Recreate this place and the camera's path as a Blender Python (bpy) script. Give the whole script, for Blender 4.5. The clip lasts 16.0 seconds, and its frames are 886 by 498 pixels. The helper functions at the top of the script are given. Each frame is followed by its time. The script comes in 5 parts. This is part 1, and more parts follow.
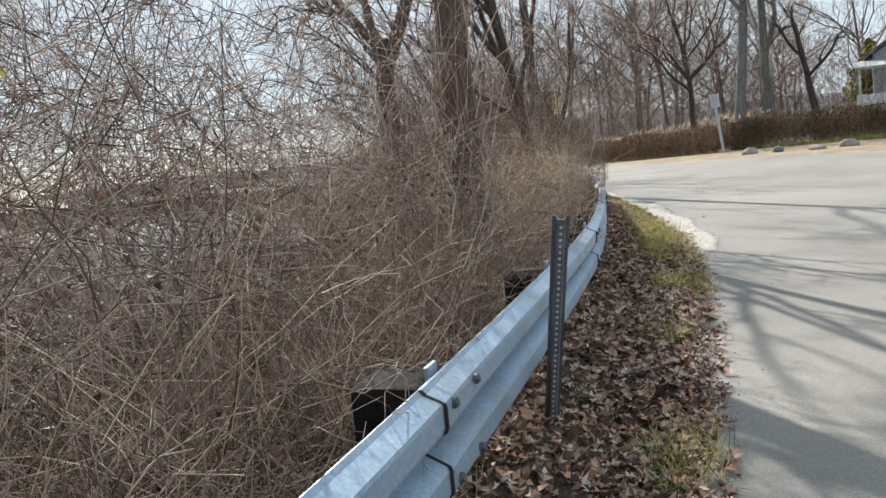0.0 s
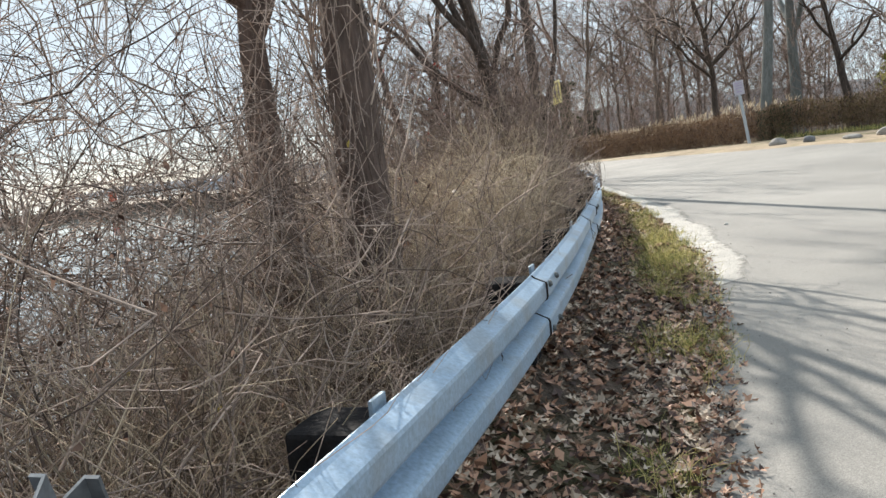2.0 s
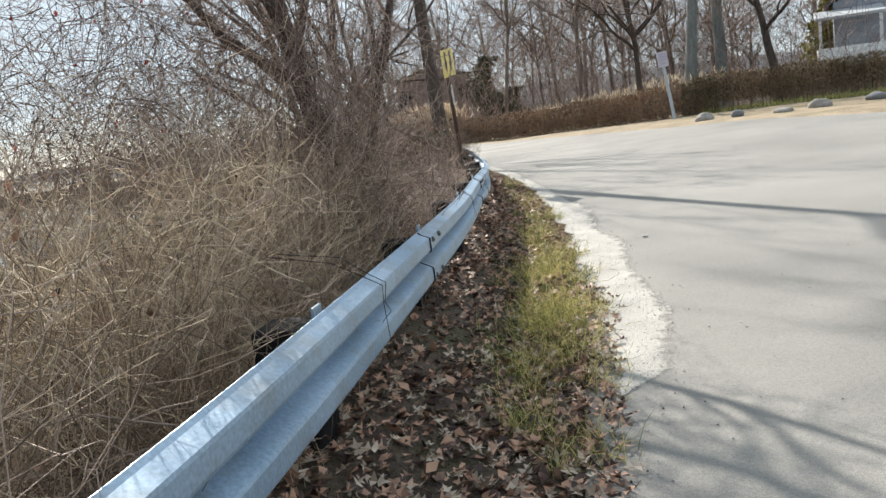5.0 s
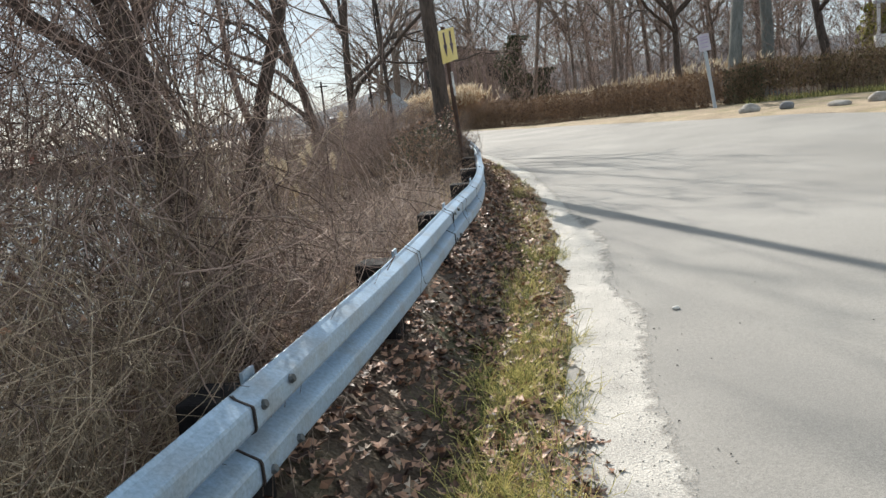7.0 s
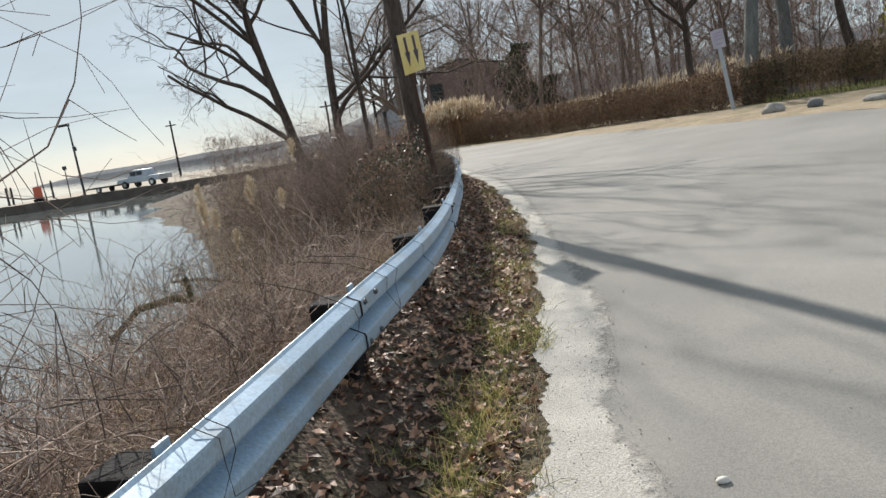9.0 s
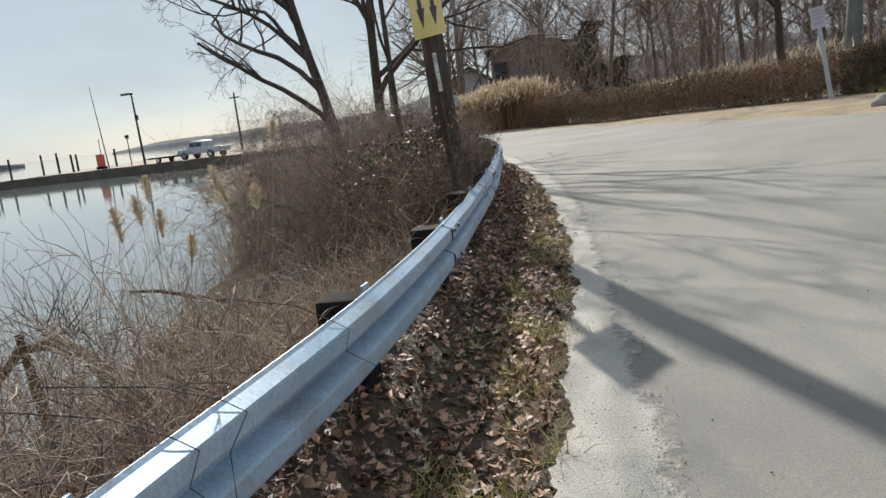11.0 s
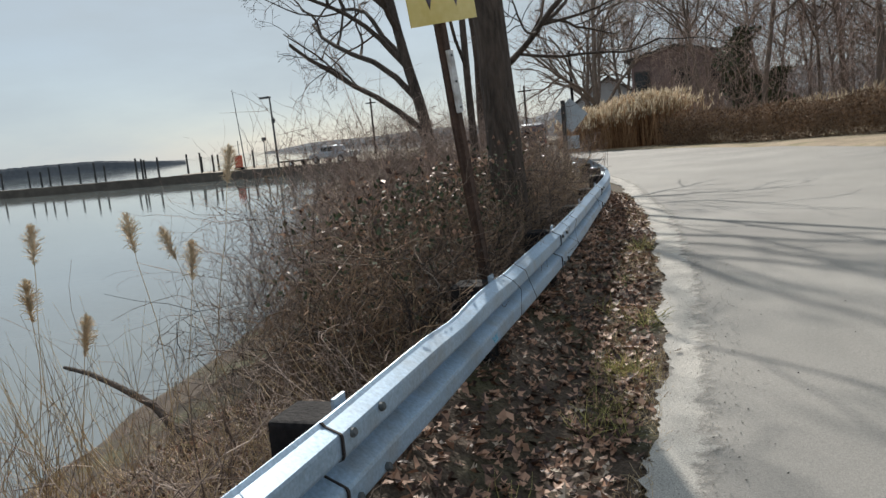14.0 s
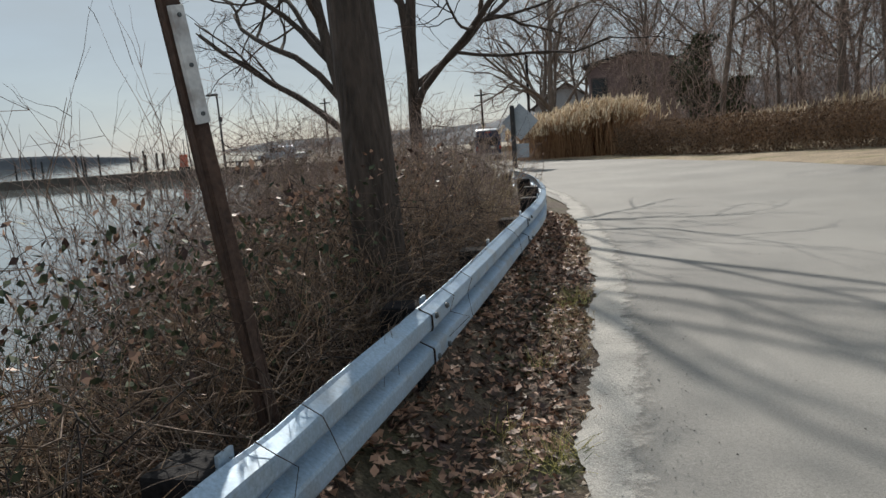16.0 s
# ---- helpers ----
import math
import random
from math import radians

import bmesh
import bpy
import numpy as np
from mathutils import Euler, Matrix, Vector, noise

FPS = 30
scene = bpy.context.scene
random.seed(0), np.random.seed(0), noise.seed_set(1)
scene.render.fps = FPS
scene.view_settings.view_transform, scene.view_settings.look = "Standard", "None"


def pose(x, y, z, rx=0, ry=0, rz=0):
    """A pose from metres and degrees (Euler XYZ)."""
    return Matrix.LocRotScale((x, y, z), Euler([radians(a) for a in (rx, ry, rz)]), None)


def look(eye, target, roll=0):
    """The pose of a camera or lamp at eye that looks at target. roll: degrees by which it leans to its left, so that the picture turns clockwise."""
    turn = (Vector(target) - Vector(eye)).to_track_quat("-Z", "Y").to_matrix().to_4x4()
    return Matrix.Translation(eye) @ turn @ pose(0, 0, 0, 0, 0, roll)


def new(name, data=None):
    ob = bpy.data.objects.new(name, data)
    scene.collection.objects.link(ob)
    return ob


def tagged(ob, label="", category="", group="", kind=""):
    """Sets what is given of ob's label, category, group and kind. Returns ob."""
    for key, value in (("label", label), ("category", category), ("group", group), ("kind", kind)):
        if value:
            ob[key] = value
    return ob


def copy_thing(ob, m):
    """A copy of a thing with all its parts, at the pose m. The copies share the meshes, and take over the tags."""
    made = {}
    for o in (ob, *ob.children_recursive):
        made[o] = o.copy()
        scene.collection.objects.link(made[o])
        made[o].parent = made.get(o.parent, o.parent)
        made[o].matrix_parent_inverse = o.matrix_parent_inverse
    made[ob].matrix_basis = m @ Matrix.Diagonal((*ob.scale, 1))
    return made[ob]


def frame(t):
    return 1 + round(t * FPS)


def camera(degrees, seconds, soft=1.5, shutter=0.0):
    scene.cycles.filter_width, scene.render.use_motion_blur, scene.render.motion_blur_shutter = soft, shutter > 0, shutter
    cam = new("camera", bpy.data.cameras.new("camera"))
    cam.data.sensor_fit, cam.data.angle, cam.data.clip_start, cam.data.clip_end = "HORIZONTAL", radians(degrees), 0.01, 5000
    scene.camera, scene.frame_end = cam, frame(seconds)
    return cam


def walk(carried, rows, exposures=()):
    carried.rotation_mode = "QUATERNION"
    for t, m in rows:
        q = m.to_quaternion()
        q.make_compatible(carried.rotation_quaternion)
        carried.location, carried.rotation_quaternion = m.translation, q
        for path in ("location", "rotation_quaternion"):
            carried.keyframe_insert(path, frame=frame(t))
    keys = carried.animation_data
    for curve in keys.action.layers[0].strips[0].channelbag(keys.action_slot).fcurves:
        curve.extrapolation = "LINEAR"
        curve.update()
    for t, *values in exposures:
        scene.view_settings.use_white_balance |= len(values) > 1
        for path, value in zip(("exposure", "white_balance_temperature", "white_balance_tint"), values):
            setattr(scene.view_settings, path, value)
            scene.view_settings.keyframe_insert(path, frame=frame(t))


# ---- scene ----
cam = camera(59.2, 16.0)
PATH = [
    (0, (-0.218, 0.261, 1.242), (-0.678, 2.194, 1.015), -5.3),
    (0.5, (-0.21, 0.806, 1.249), (-0.62, 2.75, 1.02), -5.2),
    (1, (-0.102, 1.354, 1.274), (-0.55, 3.291, 1.048), -5.3),
    (1.5, (-0.085, 1.892, 1.252), (-0.578, 3.818, 1.036), -6.2),
    (2, (0.036, 2.503, 1.233), (-0.481, 4.42, 0.998), -6.2),
    (2.5, (0.065, 3.044, 1.225), (-0.332, 4.985, 0.953), -5.9),
    (3, (0.127, 3.594, 1.213), (-0.199, 5.543, 0.908), -5.7),
    (3.5, (0.202, 4.106, 1.244), (-0.164, 6.044, 0.914), -5.5),
    (4, (0.258, 4.666, 1.244), (-0.073, 6.61, 0.911), -5.4),
    (4.5, (0.404, 5.084, 1.241), (0.066, 7.032, 0.94), -7.5),
    (4.7, (0.405, 5.258, 1.214), (0.058, 7.204, 0.911), -7.5),
    (6.8, (0.604, 7.574, 1.431), (0.168, 9.494, 1.08), -5.4),
    (7, (0.624, 7.788, 1.416), (0.183, 9.706, 1.061), -6.0),
    (7.5, (0.64, 8.394, 1.398), (0.292, 10.329, 1.029), -6.7),
    (8, (0.708, 8.929, 1.427), (0.328, 10.863, 1.088), -8.3),
    (8.5, (0.677, 9.463, 1.425), (0.27, 11.397, 1.117), -8.6),
    (9, (0.748, 10.037, 1.421), (0.264, 11.952, 1.104), -8.8),
    (9.2, (0.726, 10.294, 1.424), (0.188, 12.193, 1.103), -8.8),
    (11.3, (0.61, 12.859, 1.383), (-0.073, 14.704, 1.025), -6.2),
    (11.5, (0.594, 13.06, 1.38), (-0.128, 14.886, 0.998), -6.2),
    (12, (0.528, 13.64, 1.376), (-0.081, 15.5, 0.965), -5.0),
    (12.5, (0.584, 14.119, 1.424), (-0.064, 15.974, 1.053), -4.4),
    (13, (0.456, 14.614, 1.432), (-0.315, 16.427, 1.086), -4.6),
    (13.5, (0.484, 15.118, 1.445), (-0.395, 16.884, 1.116), -5.3),
    (14, (0.396, 15.616, 1.461), (-0.558, 17.35, 1.171), -5.4),
    (14.5, (0.351, 16.125, 1.463), (-0.531, 17.9, 1.197), -4.8),
    (15, (0.25, 16.676, 1.491), (-0.674, 18.435, 1.26), -4.4),
    (15.5, (0.115, 17.233, 1.475), (-0.783, 19.004, 1.238), -4.4),
    (16, (0.054, 17.834, 1.493), (-0.807, 19.615, 1.201), -4.1),
]
walk(cam, [(t, look(eye, target, roll)) for t, eye, target, roll in PATH], [(0, 0.85, 6500, 10), (3, 1.02, 6500, 10), (4.7, 0.95, 6500, 10), (7, 0.8, 6500, 10), (9, 0.45, 6500, 10), (11.5, 0.37, 6500, 10), (12.5, 0.42, 6500, 10), (14, 0.25, 6500, 10), (16, 0.08, 6500, 10)])

# ---- light ----
SUN_FROM = Vector((-0.52, 0.855, 0)).normalized()
SUN_ELEV = radians(33)
world = bpy.data.worlds.new("winter_sky")
scene.world = world
world.use_nodes = True
wn = world.node_tree.nodes
sky = wn.new("ShaderNodeTexSky")
sky.sky_type = "NISHITA"
sky.sun_disc = False
sky.sun_elevation = SUN_ELEV
sky.sun_rotation = math.atan2(SUN_FROM.x, SUN_FROM.y)
sky.air_density, sky.dust_density, sky.ozone_density = 1.0, 0.4, 3.0
haze = wn.new("ShaderNodeMix")
haze.data_type = "RGBA"
cloud = wn.new("ShaderNodeTexNoise")
cloud.inputs["Scale"].default_value, cloud.inputs["Detail"].default_value, cloud.inputs["Roughness"].default_value = 1.7, 7, 0.55
flat = wn.new("ShaderNodeMapping")
flat.inputs["Scale"].default_value = (1, 1, 3.6)
veil = wn.new("ShaderNodeMapRange")
veil.inputs["From Min"].default_value, veil.inputs["From Max"].default_value = 0.36, 0.62
veil.inputs["To Min"].default_value, veil.inputs["To Max"].default_value = 0.7, 0.97
world.node_tree.links.new(wn.new("ShaderNodeTexCoord").outputs["Generated"], flat.inputs["Vector"])
world.node_tree.links.new(flat.outputs[0], cloud.inputs["Vector"])
world.node_tree.links.new(cloud.outputs[0], veil.inputs["Value"])
world.node_tree.links.new(veil.outputs[0], haze.inputs["Factor"])
haze.inputs["B"].default_value = (4.5, 5.2, 5.7, 1)
wn["Background"].inputs["Strength"].default_value = 0.09
world.node_tree.links.new(sky.outputs[0], haze.inputs["A"])
world.node_tree.links.new(haze.outputs["Result"], wn["Background"].inputs["Color"])
sun = new("sun", bpy.data.lights.new("sun", "SUN"))
sun.data.energy, sun.data.angle, sun.data.color = 4.5, radians(0.7), (1.0, 0.945, 0.86)
aim = SUN_FROM * math.cos(SUN_ELEV) + Vector((0, 0, math.sin(SUN_ELEV)))
sun.matrix_world = look(aim * 60, (0, 0, 0))


# ---- materials ----
def material(name, low, high, scale=6.0, rough=0.8, metal=0.0, bump=0.3, fine=8.0, island=0.0, objects=0.0, spots=None, size=0.02, stretch=None):
    """A surface with colour between low and high at two scales, fine relief, and an optional spread from piece to piece."""
    m = bpy.data.materials.new(name)
    m.use_nodes = True
    nodes, link = m.node_tree.nodes, m.node_tree.links.new
    shader = nodes["Principled BSDF"]
    where = nodes.new("ShaderNodeTexCoord").outputs["Object"]
    if stretch:
        mapping = nodes.new("ShaderNodeMapping")
        mapping.inputs["Scale"].default_value = stretch
        link(where, mapping.inputs["Vector"])
        where = mapping.outputs["Vector"]
    coarse, grain = nodes.new("ShaderNodeTexNoise"), nodes.new("ShaderNodeTexNoise")
    coarse.inputs["Scale"].default_value, coarse.inputs["Detail"].default_value = scale, 6
    grain.inputs["Scale"].default_value, grain.inputs["Detail"].default_value = scale * fine, 4
    link(where, coarse.inputs["Vector"])
    link(where, grain.inputs["Vector"])
    both = nodes.new("ShaderNodeMath")
    both.operation = "MULTIPLY_ADD"
    both.inputs[1].default_value = 0.45
    link(grain.outputs[0], both.inputs[0])
    half = nodes.new("ShaderNodeMath")
    half.operation = "MULTIPLY"
    half.inputs[1].default_value = 0.6
    link(coarse.outputs[0], half.inputs[0])
    link(half.outputs[0], both.inputs[2])
    value = both.outputs[0]
    if island or objects:
        spread = nodes.new("ShaderNodeMath")
        spread.operation = "MULTIPLY_ADD"
        source = nodes.new("ShaderNodeNewGeometry").outputs["Random Per Island"] if island else nodes.new("ShaderNodeObjectInfo").outputs["Random"]
        link(source, spread.inputs[0])
        spread.inputs[1].default_value = island or objects
        shift = nodes.new("ShaderNodeMath")
        shift.operation = "ADD"
        shift.inputs[1].default_value = -(island or objects) / 2
        link(value, shift.inputs[0])
        link(shift.outputs[0], spread.inputs[2])
        value = spread.outputs[0]
    ramp = nodes.new("ShaderNodeValToRGB")
    ramp.color_ramp.elements[0].position, ramp.color_ramp.elements[1].position = 0.3, 0.75
    ramp.color_ramp.elements[0].color, ramp.color_ramp.elements[1].color = (*low, 1), (*high, 1)
    link(value, ramp.inputs[0])
    colour = ramp.outputs[0]
    if spots:
        tint, at_scale, amount = spots
        patch = nodes.new("ShaderNodeTexNoise")
        patch.inputs["Scale"].default_value, patch.inputs["Detail"].default_value = at_scale, 5
        link(where, patch.inputs["Vector"])
        edge = nodes.new("ShaderNodeMapRange")
        edge.inputs["From Min"].default_value, edge.inputs["From Max"].default_value = 0.5, 0.68
        edge.inputs["To Max"].default_value = amount
        link(patch.outputs[0], edge.inputs["Value"])
        mix = nodes.new("ShaderNodeMix")
        mix.data_type = "RGBA"
        link(edge.outputs[0], mix.inputs["Factor"])
        link(colour, mix.inputs["A"])
        mix.inputs["B"].default_value = (*tint, 1)
        colour = mix.outputs["Result"]
    link(colour, shader.inputs["Base Color"])
    shader.inputs["Roughness"].default_value, shader.inputs["Metallic"].default_value = rough, metal
    if bump:
        relief = nodes.new("ShaderNodeBump")
        relief.inputs["Strength"].default_value, relief.inputs["Distance"].default_value = bump, size
        link(grain.outputs[0], relief.inputs["Height"])
        link(relief.outputs[0], shader.inputs["Normal"])
    return m


ASPHALT = material("worn_asphalt", (0.165, 0.157, 0.143), (0.325, 0.31, 0.283), 0.35, 0.85, bump=0.5, fine=220, size=0.006, spots=((0.17, 0.165, 0.155), 0.5, 0.5))
GRAVEL = material("pale_grit", (0.29, 0.275, 0.25), (0.57, 0.54, 0.49), 3.0, 0.95, bump=0.8, fine=25, size=0.01)
SOIL = material("leafy_soil", (0.03, 0.02, 0.014), (0.12, 0.085, 0.058), 2.5, 0.95, bump=0.9, fine=14, size=0.03, spots=((0.09, 0.10, 0.035), 1.3, 0.5))
# the blue of the reflected sky is put into this base colour
GALVANISED = material("sky_tinted_galvanised_steel", (0.27, 0.385, 0.50), (0.45, 0.575, 0.71), 2.0, 0.42, 0.3, 0.15, 30, size=0.003, spots=((0.30, 0.31, 0.31), 5.0, 0.5))
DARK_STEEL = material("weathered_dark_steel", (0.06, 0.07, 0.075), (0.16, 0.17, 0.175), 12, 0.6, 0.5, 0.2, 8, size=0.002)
RUST_SHADOW_EDGE = material("rust_and_gap_shadow", (0.012, 0.010, 0.010), (0.05, 0.035, 0.03), 20, 0.9, bump=0)
TIMBER = material("tarred_timber", (0.007, 0.007, 0.009), (0.03, 0.028, 0.028), 9, 0.8, bump=0.7, fine=6, size=0.01)
BARK = material("grey_brown_bark", (0.075, 0.058, 0.047), (0.28, 0.22, 0.18), 5, 0.95, bump=1.0, fine=5, size=0.04, stretch=(1, 1, 0.25))
TIMBER.node_tree.nodes["Principled BSDF"].inputs["Specular IOR Level"].default_value = 0.08
GREY_BARK = material("grey_green_bark", (0.085, 0.09, 0.085), (0.24, 0.25, 0.235), 5, 0.95, bump=1.0, fine=5, size=0.04, stretch=(1, 1, 0.25))
TRUNK_BARK = material("red_brown_bark", (0.05, 0.035, 0.029), (0.22, 0.155, 0.125), 8, 0.95, bump=1.0, fine=4, size=0.05, stretch=(1, 1, 0.25))
DARK_BARK = material("dark_ridged_bark", (0.024, 0.018, 0.014), (0.13, 0.097, 0.078), 9, 0.95, bump=1.0, fine=4, size=0.06, stretch=(1, 1, 0.2))
TWIG = material("brown_twig", (0.10, 0.07, 0.055), (0.50, 0.385, 0.315), 1.5, 0.85, bump=0, island=0.6)
VINE = material("pale_vine", (0.16, 0.115, 0.085), (0.50, 0.41, 0.32), 1.5, 0.8, bump=0, island=0.6)
STRAW = material("dry_straw", (0.26, 0.175, 0.085), (0.66, 0.51, 0.31), 2.0, 0.85, bump=0, island=0.6)
HEDGE_TWIG = material("hedge_twig", (0.085, 0.053, 0.034), (0.32, 0.21, 0.13), 1.0, 0.9, bump=0, island=0.5)
WEED = material("dry_weed", (0.16, 0.115, 0.075), (0.52, 0.41, 0.29), 2.0, 0.85, bump=0, island=0.7)
HEDGE_LEAF = material("bronze_green_leaf", (0.035, 0.032, 0.014), (0.20, 0.15, 0.05), 1.0, 0.6, bump=0, island=0.7)
RUSSET = material("russet_twig", (0.085, 0.056, 0.045), (0.39, 0.285, 0.235), 1.0, 0.9, bump=0, island=0.5)
# twig colour with the shade of bush hearts and backlit crowns put in
GLOOM = material("shade_dark_twig", (0.018, 0.012, 0.010), (0.19, 0.135, 0.10), 1.5, 0.85, bump=0, island=0.8)
PLUME = material("reed_plume", (0.48, 0.36, 0.22), (0.85, 0.73, 0.55), 2.0, 0.9, bump=0, island=0.5)
WATER = material("still_water", (0.16, 0.18, 0.18), (0.21, 0.23, 0.225), 0.2, 0.04, bump=0.05, fine=14, size=0.05)
GRASS = material("winter_grass", (0.095, 0.125, 0.025), (0.64, 0.55, 0.2), 1.5, 0.8, bump=0, island=0.8)
LEAF = material("fallen_oak_leaf", (0.045, 0.021, 0.016), (0.47, 0.27, 0.175), 2.0, 0.6, bump=0, island=0.9)
STONE = material("field_stone", (0.16, 0.145, 0.13), (0.46, 0.43, 0.39), 4, 0.9, bump=0.7, fine=8, size=0.02)


def thin_out(m, start, end):
    """Lets a loose surface thin out in patches where its thinness runs from start to end."""
    nodes, link = m.node_tree.nodes, m.node_tree.links.new
    thin, patch = nodes.new("ShaderNodeAttribute"), nodes.new("ShaderNodeTexNoise")
    thin.attribute_name = "thinness"
    patch.inputs["Scale"].default_value, patch.inputs["Detail"].default_value = 9, 12
    patch.inputs["Roughness"].default_value = 0.75
    link(nodes.new("ShaderNodeTexCoord").outputs["Object"], patch.inputs["Vector"])
    total = nodes.new("ShaderNodeMath")
    total.operation = "MULTIPLY_ADD"
    total.inputs[1].default_value = 0.9
    link(patch.outputs[0], total.inputs[0])
    link(thin.outputs["Fac"], total.inputs[2])
    cover = nodes.new("ShaderNodeMapRange")
    cover.inputs["From Min"].default_value, cover.inputs["From Max"].default_value = start + 0.45, end + 0.45
    cover.inputs["To Min"].default_value, cover.inputs["To Max"].default_value = 1, 0
    link(total.outputs[0], cover.inputs["Value"])
    link(cover.outputs[0], nodes["Principled BSDF"].inputs["Alpha"])


thin_out(GRAVEL, 0.8, 1.04)


def speckle(m, scale, low, high):
    """Fine light and dark grains over a surface's colour."""
    nodes, link = m.node_tree.nodes, m.node_tree.links.new
    base = nodes["Principled BSDF"].inputs["Base Color"]
    source = base.links[0].from_socket
    grains, tone, mix = nodes.new("ShaderNodeTexNoise"), nodes.new("ShaderNodeMapRange"), nodes.new("ShaderNodeMix")
    grains.inputs["Scale"].default_value, grains.inputs["Detail"].default_value, grains.inputs["Roughness"].default_value = scale, 3, 0.7
    link(nodes.new("ShaderNodeTexCoord").outputs["Object"], grains.inputs["Vector"])
    tone.inputs["From Min"].default_value, tone.inputs["From Max"].default_value = 0.32, 0.68
    tone.inputs["To Min"].default_value, tone.inputs["To Max"].default_value = low, high
    link(grains.outputs[0], tone.inputs["Value"])
    mix.data_type, mix.blend_type = "RGBA", "MULTIPLY"
    mix.inputs["Factor"].default_value = 1.0
    link(source, mix.inputs["A"])
    link(tone.outputs[0], mix.inputs["B"])
    link(mix.outputs["Result"], base)


speckle(ASPHALT, 190, 0.66, 1.3)
speckle(GRAVEL, 150, 0.6, 1.35)
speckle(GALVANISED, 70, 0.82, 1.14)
speckle(SOIL, 60, 0.5, 1.6)


# ---- tools for shapes ----
def obj(name, bm, mat, parent=None, label="", smooth=False):
    data = bpy.data.meshes.new(name)
    bm.normal_update()
    bm.to_mesh(data)
    bm.free()
    return mesh_object(name, data, mat, parent, label, smooth)


def mesh_object(name, data, mat, parent=None, label="", smooth=False):
    for m in mat if isinstance(mat, (list, tuple)) else [mat]:
        data.materials.append(m)
    if smooth:
        data.polygons.foreach_set("use_smooth", [True] * len(data.polygons))
    ob = new(name, data)
    if parent:
        ob.parent = parent
    if label:
        ob["label"] = label
    return ob


def part(name, bm, mat, parent, label="", smooth=False):
    return obj(name, bm, mat, parent, label, smooth)


def thing(name, label, category, at=None, group="", kind=""):
    ob = new(name)
    ob.empty_display_size = 0.2
    if at is not None:
        ob.matrix_world = at
    return tagged(ob, label, category, group, kind)


def box(x0, y0, z0, x1, y1, z1, bevel=0.0, bm=None):
    bm = bm or bmesh.new()
    made = bmesh.ops.create_cube(bm, size=1, matrix=Matrix.Translation(((x0 + x1) / 2, (y0 + y1) / 2, (z0 + z1) / 2)) @ Matrix.Diagonal((x1 - x0, y1 - y0, z1 - z0, 1)))
    if bevel:
        edges = list({e for v in made["verts"] for e in v.link_edges})
        bmesh.ops.bevel(bm, geom=edges, offset=bevel, segments=2, affect="EDGES", profile=0.6)
    return bm


def rod(a, b, r0, r1=None, n=10, bm=None):
    bm = bm or bmesh.new()
    a, b = Vector(a), Vector(b)
    way = b - a
    m = Matrix.Translation((a + b) / 2) @ way.to_track_quat("Z", "Y").to_matrix().to_4x4()
    bmesh.ops.create_cone(bm, cap_ends=True, segments=n, radius1=r0, radius2=r0 if r1 is None else r1, depth=way.length, matrix=m)
    return bm


